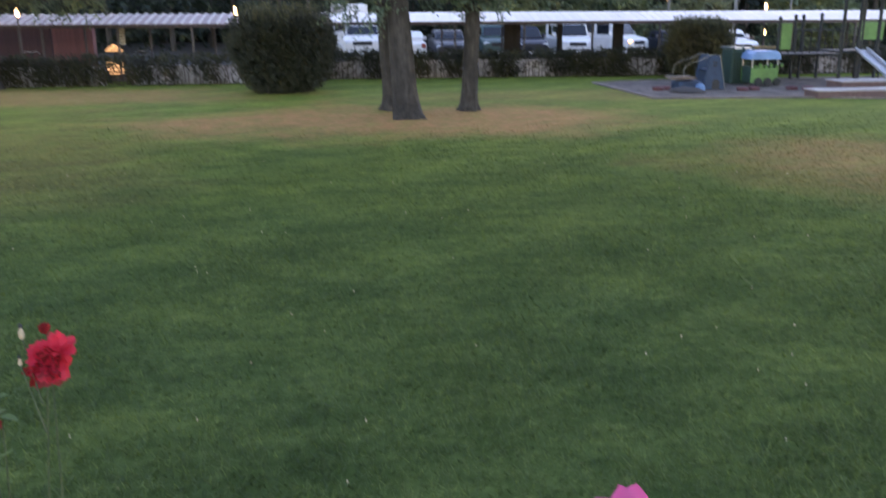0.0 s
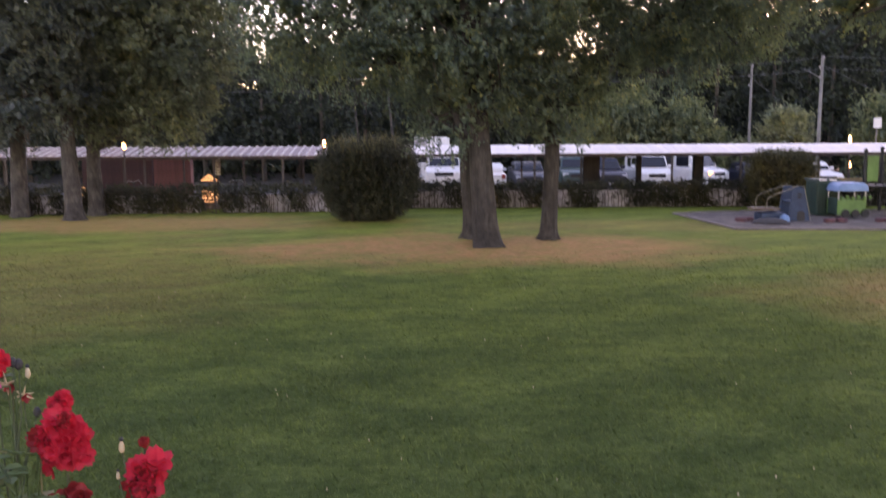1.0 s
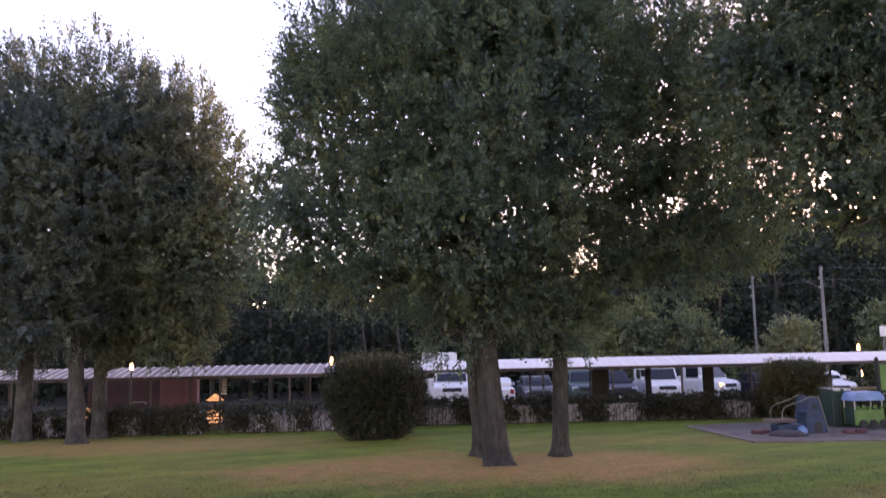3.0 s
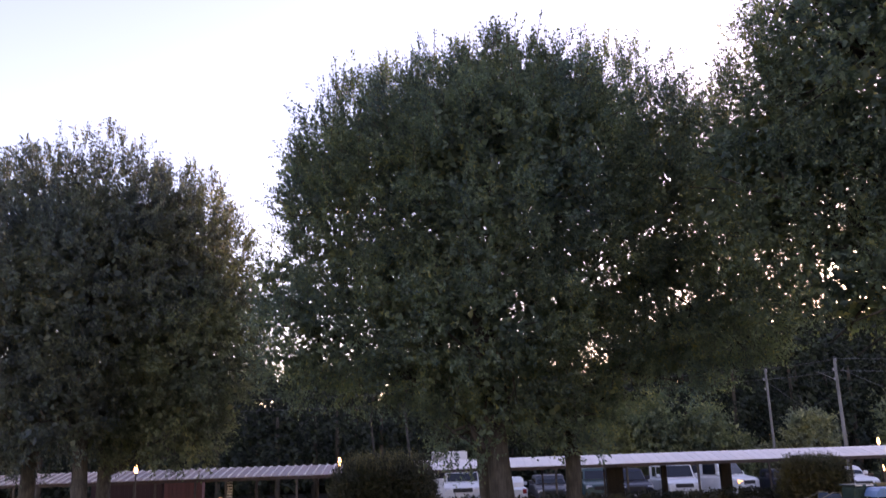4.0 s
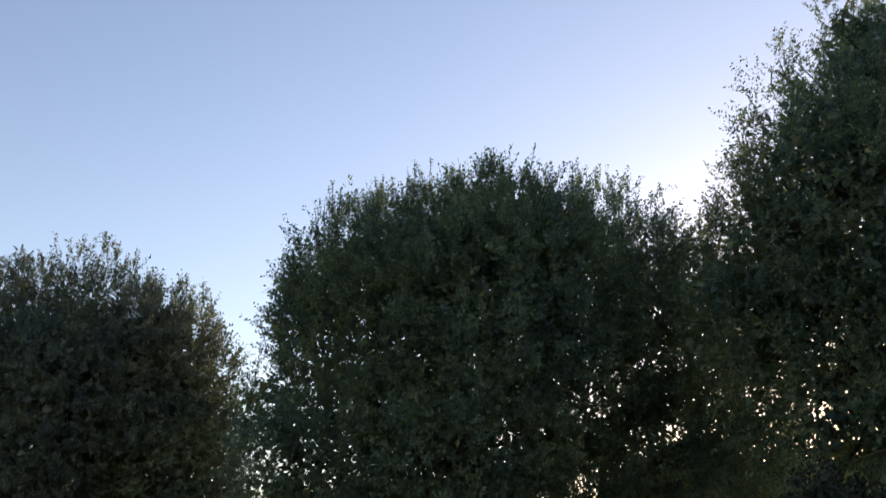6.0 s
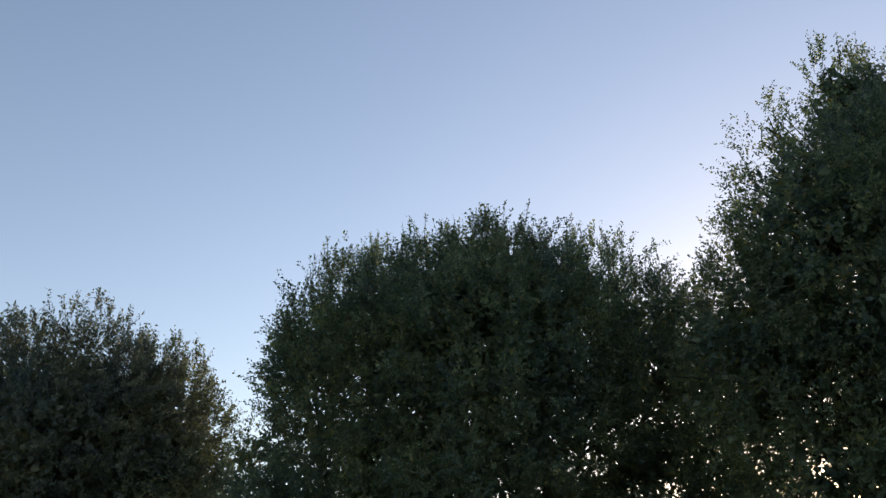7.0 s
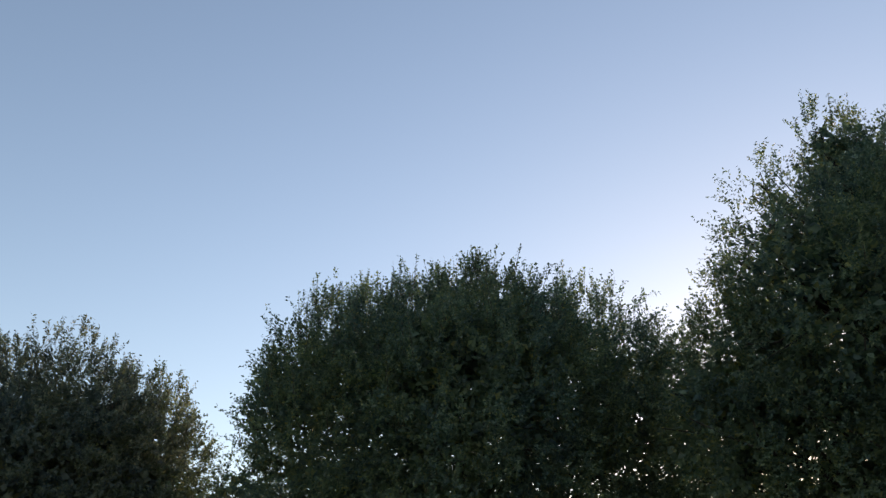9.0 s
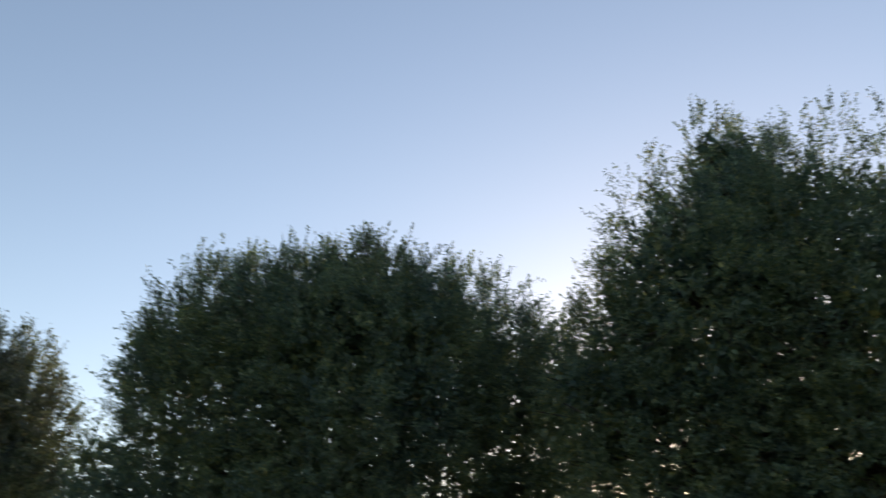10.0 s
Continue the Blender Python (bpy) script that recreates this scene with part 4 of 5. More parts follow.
def hedge():
    rng = np.random.default_rng(51)
    e = thing("hedge", "clipped dark green hedge with thin gaps low down", "hedge", kind="")
    n = 21000
    x = rng.uniform(-30, 32, n)
    z = rng.uniform(0.02, 1.0, n) ** 0.92
    gap = np.zeros(n, bool)
    for a, b in GAPS:
        gap |= (x > a + 0.1 * np.sin(z * 9)) & (x < b + 0.1 * np.sin(z * 7))
    keep = (~gap & ((z > 0.5) | (rng.uniform(0, 1, n) < 0.97))) | (z > 0.72) | (rng.uniform(0, 1, n) < 0.1)
    x, z = x[keep], z[keep] * (1.0 + 0.03 * np.sin(x[keep] * 1.9) + 0.03 * np.sin(x[keep] * 5.3))
    y = hedge_line(x) + rng.uniform(-0.33, 0.33, len(x))
    p = np.stack([x, y, z], 1)
    o = unit(np.stack([rng.normal(0, 0.5, len(x)), (y - hedge_line(x)) * 2, rng.normal(0.4, 0.4, len(x))], 1))
    part("leaves", sprigs("leaves", p, o, 0.15 * rng.uniform(0.6, 1.3, len(p)), 6, 0.09, 0.62, rng, HEDGE), HEDGE, e)
    st = Mesh()
    for xx in np.arange(-30, 32, 0.13):
        a = xx + rng.normal(0, 0.04)
        b = hedge_line(a) + rng.normal(0, 0.1)
        st.tube([(a, b, -0.02), (a + rng.normal(0, 0.05), b, 0.4), (a + rng.normal(0, 0.1), b, 0.85)], [0.016, 0.013, 0.006], 5)
    tagged(part("stem_layer", st, TWIG, e), kind="stuff")


hedge()


def low_wall():
    e = thing("wall_low", "low pale blotchy block wall behind the hedge", "wall", kind="structure")
    blk = round_box(0, 0.585, 0, 0.09, 0, 0.165, 0.008, 1).data("block", PALE_WALL)
    for x0, x1 in ((-30, -17), (-17, -8.95), (-8.1, -3), (-1, 32)):
        p, q, d = Vector((x0, hedge_line(x0) + 0.44, 0)), Vector((x1, hedge_line(x1) + 0.44, 0)), Vector((0, 0.06, 0))
        ring = [p, q, q + d, p + d]
        part("footing", Mesh().add([v + Vector((0, 0, z)) for z in (-0.02, 0.67) for v in ring], [(0, 3, 2, 1), (4, 5, 6, 7), (0, 1, 5, 4), (1, 2, 6, 5), (2, 3, 7, 6), (3, 0, 4, 7)]), PALE_WALL, e)
    for row in range(4):
        for k in range(75):
            bx = -18 + k * 0.5 - (0.25 if row % 2 else 0)
            if -9.45 < bx < -8.15 or -3.2 < bx < -1:
                continue
            b = part("block", blk, None, e)
            slope = math.degrees(math.atan2(float(hedge_line(bx + 0.5) - hedge_line(bx)), 0.5))
            b.matrix_basis = pose(bx, float(hedge_line(bx)) + 0.345, row * 0.172, 0, 0, slope) @ Matrix.Diagonal((0.835, 1, 1, 1))


def slatted_panel(x0, x1, label):
    """A leaning panel of pale slats between the hedge and the low wall."""
    y = float(hedge_line((x0 + x1) / 2)) + 0.16
    e = thing("slatted_panel", label, "panel", "", (x0, y, 0.0, -6, 0, 0))
    for x in (0.03, x1 - x0 - 0.09):
        part("upright", Mesh().box(x, x + 0.06, 0.03, 0.06, -0.01, 0.66), DARK_WOOD, e)
    me = Mesh().box(0, x1 - x0, 0.0, 0.022, 0, 0.05).data("slat", STONE)
    for k in range(7):
        part("slat", me, None, e).matrix_basis = pose(0, 0, 0.06 + k * 0.085)


slatted_panel(-6.6, -5.6, "low panel of pale horizontal slats behind the hedge")


# ---- big clipped bushes ----
clipped_bush("clipped_bush", (-2.3, 28.5), (1.68, 1.6), 2.5, "large rounded clipped evergreen bush on the lawn", 7200, 0.064, BUSH, 61, shoots=260, waist=0.66, power=4.2)
clipped_bush("clipped_bush", (13.05, 32.2), (1.28, 0.8), 2.15, "flat-topped clipped bush beside the playground", 3800, 0.06, BUSH_BACKLIT, 62, power=3.6, shoots=60, spike=0.2, waist=0.72)


# ---- vehicles ----
def vehicle(name, at, paint, length, width, height, hood, label, group, cab=1.5, box=False, lamps=HEADLIGHT):
    """A parked vehicle, nose towards -y: body, cabin glass, lights, bumper, wheels."""
    e = thing(name, label, "van" if box else "car", group, at)
    w, ws = width / 2, 0.36
    belt = hood + 0.02

    def loft(rings, mesh):
        n = len(rings[0])
        k = len(mesh.v)
        v = [p for r in rings for p in r]
        f = [(a * n + i, a * n + (i + 1) % n, (a + 1) * n + (i + 1) % n, (a + 1) * n + i) for a in range(len(rings) - 1) for i in range(n)]
        f += [tuple(range(n)), tuple((len(rings) - 1) * n + i for i in range(n))[::-1]]
        return mesh.add(v, f)

    def ring(y, z0, z1, ww, r=0.12):
        pts = []
        for sx, z, a0 in ((1, z0, -90), (1, z1, 0), (-1, z1, 90), (-1, z0, 180)):
            for a in (0, 30, 60, 90):
                t = radians(a0 + a)
                cz = z0 + r if z == z0 else z1 - r
                pts.append((sx * (ww - r) + math.cos(t) * r, y, cz + math.sin(t) * r))
        return pts

    nose = cab
    body = Mesh()
    loft([ring(0, 0.36, hood - 0.28, w * 0.86), ring(0.1, 0.28, hood - 0.16, w * 0.95), ring(0.3, 0.24, hood - 0.07, w), ring(nose, 0.24, belt, w), ring(length - 0.2, 0.26, belt, w), ring(length, 0.4, belt - 0.1, w * 0.93)], body)
    part("body", body, paint, e, smooth=False)
    cabin = Mesh()
    slope = 0.42 * (height - belt) / 0.6
    tail = length - (0.1 if box else 0.5)
    cw = w * (0.93 if box else 0.86)
    loft([ring(nose - 0.05, belt - 0.2, belt + 0.03, w * 0.9, 0.1), ring(nose + slope, belt - 0.2, height - 0.05, cw * 0.94, 0.1), ring(nose + slope + 0.5, belt - 0.2, height, cw, 0.12), ring(tail - 0.4, belt - 0.2, height - 0.02, cw, 0.12), ring(tail, belt - 0.2, height - 0.25, cw * 0.92, 0.1)], cabin)
    part("cabin", cabin, paint, e)
    # windscreen, a little proud of the cabin's slope
    dz, dy = height - 0.16 - (belt + 0.06), slope * 0.82
    y0, y1 = nose - 0.02, nose - 0.02 + dy
    ws_ = Mesh().add([(-w * 0.8, y0 - 0.02, belt + 0.06), (w * 0.8, y0 - 0.02, belt + 0.06), (cw * 0.82, y1 - 0.02, height - 0.16), (-cw * 0.82, y1 - 0.02, height - 0.16),
                      (-w * 0.8, y0 + 0.06, belt + 0.06), (w * 0.8, y0 + 0.06, belt + 0.06), (cw * 0.82, y1 + 0.06, height - 0.16), (-cw * 0.82, y1 + 0.06, height - 0.16)],
                     [(0, 1, 2, 3), (4, 7, 6, 5), (0, 4, 5, 1), (1, 5, 6, 2), (2, 6, 7, 3), (3, 7, 4, 0)])
    part("windscreen", ws_, CAR_GLASS, e)
    for s in (-1, 1):
        yw = [nose + slope * 0.75, nose + slope + 0.2, tail - 0.6, tail - 0.35]
        cuts = ((yw[0], yw[1] + 0.55), (yw[1] + 0.65, (yw[1] + yw[2]) / 2 + 0.6)) if box else ((yw[0], yw[1] + 0.7), (yw[1] + 0.78, yw[2]))
        for a, b in cuts:
            part("side_window", Mesh().box(*sorted((s * (cw - 0.03), s * (cw + 0.014))), a + 0.1, b, belt + 0.08, height - 0.2), CAR_GLASS, e)
        part("headlight", round_box(*sorted((s * w * 0.6, s * w * 0.92)), 0.02, 0.2, hood - 0.36, hood - 0.2, 0.03), lamps if s < 0 else HEADLIGHT, e)
        m = part("mirror", round_box(*sorted((s * (w - 0.02), s * (w + 0.2))), nose + 0.25, nose + 0.36, belt + 0.04, belt + 0.22, 0.04), paint, e)
        for yy in (0.85, length - 0.9):
            t = part("wheel", Mesh().lathe([(0.24, -0.1), (0.31, -0.1), (0.335, -0.06), (0.335, 0.06), (0.31, 0.1), (0.24, 0.1)], (0, 0, 0), 20), TYRE, e)
            t.matrix_basis = pose(s * (w - 0.1), yy, 0.335, 0, 90, 0)
            rim = part("rim", Mesh().lathe([(0.05, -0.115), (0.235, -0.1), (0.235, 0.1), (0.05, 0.115)], (0, 0, 0), 16), CHROME, t)
    part("bumper", round_box(-w * 0.95, w * 0.95, -0.05, 0.16, 0.34, 0.56, 0.05), BLACK, e)
    part("grille", round_box(-w * 0.5, w * 0.5, -0.012, 0.1, hood - 0.42, hood - 0.22, 0.03), BLACK, e)
    part("number_plate", Mesh().box(-0.2, 0.2, -0.07, -0.052, 0.42, 0.53), WHITE, e, "plain pale plate")
    return e


GROUP = "parked vehicles"
NOSE = 43.6
vehicle("van", (0.36, NOSE, 0.012), WHITE, 5.2, 1.95, 1.95, 1.3, "white van parked facing the hedge behind the carport", GROUP, 1.1, True)
hatch = vehicle("car", (2.7, NOSE + 4.6, 0.012, 0, 0, 180), WHITE, 4.4, 1.75, 1.5, 1.0, "white hatchback parked tail towards the hedge", GROUP)
for sx in (-1, 1):
    part("tail_lamp", round_box(*sorted((sx * 0.62, sx * 0.82)), 4.33, 4.42, 0.72, 0.95, 0.03), MAROON, hatch)
vehicle("car", (4.9, NOSE + 0.4, 0.012), GREY_CAR, 4.5, 1.78, 1.55, 1.05, "dark grey car parked behind the carport", GROUP)
vehicle("car", (7.3, NOSE, 0.012), TEAL_CAR, 4.6, 1.85, 1.85, 1.2, "dark teal off-road car parked behind the carport", GROUP, 1.2)
vehicle("car", (8.95, NOSE, 0.012, 0, 0, 6), SILVER_CAR, 4.5, 1.82, 1.75, 1.12, "dark navy people carrier parked behind the carport", GROUP, 1.0)
vehicle("van", (11.45, NOSE + 0.6, 0.012), WHITE, 4.4, 1.8, 1.95, 1.15, "white van parked behind the carport", GROUP, 1.0, True)
vehicle("van", (15.3, NOSE + 2.4, 0.012, 0, 0, 35), WHITE, 4.6, 1.85, 2.05, 1.15, "white van standing aslant with one amber lamp lit", GROUP, 0.9, True, AMBER)
vehicle("car", (17.3, NOSE + 0.8, 0.012), SILVER_CAR, 4.4, 1.75, 1.46, 0.98, "dark navy saloon parked behind the carport", GROUP)
vehicle("car", (20.1, NOSE, 0.012), WHITE, 4.4, 1.75, 1.5, 1.0, "white saloon parked behind the clipped bush", GROUP)


def box_truck():
    e = thing("box_truck", "tall white box truck parked behind the carport", "truck", GROUP, (-0.3, 50.0, 0.012))
    part("cargo_box", round_box(-1.05, 1.05, 1.6, 6.0, 0.75, 2.95, 0.05), WHITE, e)
    part("cab", Mesh().prism([(-1.0, 0.4), (1.0, 0.4), (1.0, 1.5), (0.88, 2.3), (-0.88, 2.3), (-1.0, 1.5)], 0.0, 1.55, 0.12), WHITE, e)
    part("windscreen", Mesh().box(-0.82, 0.82, -0.02, 0.05, 1.45, 2.15), CAR_GLASS, e)
    part("roof_unit", round_box(-1.0, -0.3, 1.0, 1.58, 2.35, 2.8, 0.05), STONE, e)
    for s in (-1, 1):
        for yy in (0.8, 4.9):
            t = part("wheel", Mesh().lathe([(0.24, -0.12), (0.37, -0.12), (0.4, -0.07), (0.4, 0.07), (0.37, 0.12), (0.24, 0.12)], (0, 0, 0), 18), TYRE, e)
            t.matrix_basis = pose(s * 0.9, yy, 0.4, 0, 90, 0)


box_truck()


def shed(x0, x1, y, h, material, label):
    e = thing("shed", label, "shed", "sheds behind the carport")
    n = int((x1 - x0) / 0.2)
    part("frame", Mesh().box(x0 + 0.02, x1 - 0.02, y + 0.03, y + 0.5, 0, h - 0.05), material, e)
    me = Mesh().box(0, (x1 - x0) / n - 0.012, 0, 0.026, 0, h).data("board", material)
    for k in range(n):
        b = part("board", me, None, e)
        b.matrix_basis = pose(x0 + k * (x1 - x0) / n, y, 0.012)
    part("roof", Mesh().add([(x0 - 0.12, y - 0.15, h + 0.02), (x1 + 0.12, y - 0.15, h + 0.02), (x1 + 0.12, y + 0.7, h + 0.1), (x0 - 0.12, y + 0.7, h + 0.1), (x0 - 0.12, y - 0.15, h + 0.1), (x1 + 0.12, y - 0.15, h + 0.1), (x1 + 0.12, y + 0.7, h + 0.18), (x0 - 0.12, y + 0.7, h + 0.18)],
                            [(0, 3, 2, 1), (4, 5, 6, 7), (0, 1, 5, 4), (1, 2, 6, 5), (2, 3, 7, 6), (3, 0, 4, 7)]), FASCIA, e)


shed(-13.75, -11.95, 41.5, 1.95, SHED, "red-brown boarded shed under the carport's back edge")
shed(-17.3, -13.9, 41.7, 1.95, DARK_SHED, "dark maroon boarded shed behind the carport")


def locker(x0, x1, label):
    """A dark boarded storage locker standing between the posts of the carport."""
    e = thing("storage_locker", label, "locker", "lockers under the carport")
    part("case", Mesh().box(x0 + 0.02, x1 - 0.02, 35.63, 35.95, 0.012, 1.98), DARK_WOOD, e)
    n = max(3, int((x1 - x0) / 0.15))
    w = (x1 - x0) / n
    me = Mesh().box(0, w - 0.01, 0, 0.025, 0, 1.96).data("board", DARK_WOOD)
    for k in range(n):
        part("board", me, None, e).matrix_basis = pose(x0 + k * w, 35.6, 0.015)
    part("top", round_box(x0 - 0.04, x1 + 0.04, 35.55, 36.0, 1.985, 2.03, 0.01, 1), FASCIA, e)
    part("latch", round_box(x1 - 0.12, x1 - 0.05, 35.575, 35.6, 1.3, 1.36, 0.006, 1), DARK_STEEL, e)


locker(6.12, 6.8, "dark brown boarded storage locker under the carport")
locker(10.75, 11.15, "narrow dark boarded storage locker under the carport")
locker(8.36, 8.52, "slim dark boarded storage locker beside a parked car")


def bicycle(x, y, label):
    """A parked bicycle, seen from its end: wheels, frame and bars."""
    e = thing("bicycle", label, "bicycle", "bicycles", (x, y, 0.012, 0, 0, 20))
    for yy in (0.34, 1.36):
        ring = [(0, yy + 0.32 * math.cos(a), 0.34 + 0.32 * math.sin(a)) for a in (2 * math.pi * k / 20 for k in range(21))]
        part("wheel", Mesh().tube(ring, [0.02] * 21, 6, False), TYRE, e)
    part("bike_frame", Mesh().tube([(0, 0.34, 0.34), (0, 0.55, 0.9), (0, 1.1, 0.85), (0, 0.9, 0.34), (0, 0.55, 0.8)], [0.02] * 5, 6).tube([(0, 1.1, 0.9), (0, 0.9, 0.34), (0, 1.36, 0.34), (0, 1.1, 0.85)], [0.018] * 4, 6), DARK_STEEL, e)
    part("handlebar", Mesh().tube([(-0.3, 0.66, 0.95), (-0.2, 0.52, 1.06), (0, 0.5, 1.02), (0.2, 0.52, 1.06), (0.3, 0.66, 0.95)], [0.016] * 5, 6), BARE_STEEL, e)
    part("saddle", round_box(-0.09, 0.09, 1.0, 1.26, 0.9, 0.98, 0.03), BLACK, e)


bicycle(-12.5, 35.2, "dark bicycle with pale bars leaning under the carport")
bicycle(-8.3, 35.6, "parked bicycle under the carport beside the lantern")


def sign(x, y, h):
    e = thing("sign", "small white sign on a slim pole behind the carport", "sign")
    part("pole", Mesh().tube([(x, y, 0), (x, y, h)], [0.045, 0.04], 8), POLE, e)
    part("board", round_box(x - 0.2, x + 0.2, y - 0.08, y - 0.05, h - 0.25, h + 0.25, 0.012, 1), WHITE, e)


sign(21.6, 42, 3.45)

# ---- playground ----
def playground_ground():
    out = [(8.45, 30.3), (8.55, 28.2), (8.72, 24.55), (10.6, 24.4), (12.7, 24.25), (15.5, 23.5), (22, 22.9), (26, 24), (26, 31.6), (11, 31.2)]
    g = Mesh().add([(x, y, 0.02) for x, y in out] + [(x, y, -0.05) for x, y in out], [tuple(range(10))] + [(i, (i + 1) % 10, 10 + (i + 1) % 10, 10 + i) for i in range(10)])
    pad = structure("pavement_play", g, GRAVEL, "grey mauve gravel play area set in the lawn", "play area")
    for i in range(10):
        a, b = Vector((*out[i], 0)), Vector((*out[(i + 1) % 10], 0))
        k = max(1, int((b - a).length / 1.2))
        for j in range(k):
            p, q = a.lerp(b, j / k), a.lerp(b, (j + 1) / k - 0.01)
            s = (q - p).normalized().cross(Vector((0, 0, 1))) * 0.05
            u = Vector((0, 0, 0.05))
            part("edging", Mesh().add([p - s - u, q - s - u, q + s - u, p + s - u, p - s + u, q - s + u, q + s + u, p + s + u], [(0, 3, 2, 1), (4, 5, 6, 7), (0, 1, 5, 4), (1, 2, 6, 5), (2, 3, 7, 6), (3, 0, 4, 7)]), KERB, pad)


playground_ground()


def climber():
    """The blue sloping climber with its curved handrail and a low bench-like step."""
    e = thing("climbing_frame", "blue plastic toddler climber with curved pale handrail", "play equipment", "", (0.33, 0, 0))
    y0, y1 = 27.1, 28.0
    prof = [(10.92, 0.0), (11.62, 0.0), (11.42, 1.04), (11.35, 1.1), (11.13, 1.1), (11.06, 1.04)]
    part("side_panel", Mesh().prism(prof, y0, y0 + 0.08, 0.02), BLUE, e)
    part("side_panel", Mesh().prism(prof, y1 - 0.08, y1, 0.02), BLUE, e)
    part("deck", round_box(11.05, 11.45, y0 + 0.085, y1 - 0.085, 0.6, 0.66, 0.02), BLUE, e)
    # no hole is cut: a black plate gives the shade inside the arch
    part("dark_arch_plate", Mesh().prism([(11.2, 0.02), (11.45, 0.02), (11.45, 0.26), (11.39, 0.33), (11.26, 0.33), (11.2, 0.26)], y0 - 0.006, y0 + 0.02), BLACK, e)
    for z in (0.75, 0.85):
        part("grip", round_box(11.18, 11.32, y0 - 0.03, y0 + 0.01, z, z + 0.05, 0.01, 1), DARK_STEEL, e)
    rail = [(10.22, 0.42), (10.2, 0.62), (10.27, 0.78), (10.45, 0.88), (10.8, 0.98), (11.15, 1.14), (11.38, 1.12), (11.64, 0.03)]
    for y in (y0 - 0.03, y1 + 0.03):
        part("handrail", Mesh().tube([(x, y, z) for x, z in rail], [0.011] * 8, 8), YELLOW, e)
    part("slide_bed", round_box(10.1, 10.95, y0 + 0.1, y1 - 0.1, 0.0, 0.28, 0.08), BLUE, e)
    part("step", round_box(9.85, 10.7, y0 + 0.05, y1 - 0.15, 0.36, 0.42, 0.015), WOOD, e)
    part("bubble", Mesh().lathe([(0.16, 0), (0.15, 0.12), (0.08, 0.2), (0.02, 0.22)], (10.75, y0 - 0.15, 0.02), 14), LIGHT_BLUE, e)


climber()
m = Mesh().lathe([(0.55, 0), (0.45, 0.08), (0.3, 0.15), (0.1, 0.18)], (10.35, 26.2, 0.015), 26)
m.v = [(x + 0.05 * math.sin(y * 9), y + 0.05 * math.sin(x * 7), z) for x, y, z in m.v]
tagged(new("gravel_heap", m.data("gravel_heap", surface("dark_gravel", (0.03, 0.028, 0.031), (0.065, 0.06, 0.064), 26, 0.95, relief=0.8, dist=0.02), True)), "low dark heap of gravel in the play area", "gravel heap")


def toy_bin():
    e = thing("storage_box", "dark green ribbed plastic play tunnel box", "play equipment")
    part("body", round_box(12.98, 13.7, 29.0, 29.9, 0.02, 1.2, 0.06), DARK_GREEN, e)
    for k in range(6):
        part("rib", round_box(13.03 + k * 0.11, 13.08 + k * 0.11, 28.975, 29.01, 0.1, 1.1, 0.008, 1), DARK_GREEN, e)
    part("lid", round_box(12.93, 13.75, 28.95, 29.95, 1.205, 1.27, 0.03), DARK_GREEN, e)
    for x in (13.15, 13.5):
        part("label_bar", Mesh().box(x - 0.12, x + 0.12, 28.93, 28.945, 1.215, 1.26), WHITE, e, "pale sticker")


toy_bin()


def toy_bus():
    e = thing("toy_bus", "green plastic play bus with light blue roof", "play equipment")
    x0, x1, y0, y1 = 13.3, 14.25, 28.1, 28.9
    for y in (y0, y1 - 0.06):
        part("side_panel", round_box(x0, x1, y, y + 0.06, 0.12, 0.62, 0.02), GREEN, e)
    for x in (x0, x1 - 0.06):
        part("end_panel", round_box(x, x + 0.06, y0 + 0.065, y1 - 0.065, 0.12, 0.66, 0.02), DARK_GREEN, e)
    for k in range(6):
        part("flower_cutout", Mesh().lathe([(0.03, 0), (0.06, 0.02), (0.06, 0.1), (0.02, 0.13)], (x0 + 0.1 + k * 0.19, y0 - 0.03, 0.6 + 0.04 * (k % 2)), 8), GREEN, e)
    part("seat", round_box(x0 + 0.08, x1 - 0.08, y0 + 0.3, y1 - 0.3, 0.3, 0.36, 0.02), DARK_GREEN, e)
    for x in (x0 + 0.03, x1 - 0.03):
        for y in (y0 + 0.03, y1 - 0.03):
            part("roof_post", Mesh().tube([(x, y, 0.6), (x, y, 0.92)], [0.022, 0.022], 8), BARE_STEEL, e)
    part("roof", Mesh().prism([(x0 - 0.05, 0.9), (x1 + 0.05, 0.9), (x1 + 0.02, 1.08), (x1 - 0.12, 1.18), (x0 + 0.12, 1.18), (x0 + 0.02, 1.08)], y0 - 0.05, y1 + 0.05, 0.03), LIGHT_BLUE, e)
    for k in range(3):
        t = part("wheel", Mesh().lathe([(0.04, -0.03), (0.13, -0.03), (0.14, 0), (0.13, 0.03), (0.04, 0.03)], (0, 0, 0), 16), BLACK, e)
        t.matrix_basis = pose(x0 + 0.25 + k * 0.33, y0 - 0.035, 0.16, 90, 0, 0)


toy_bus()


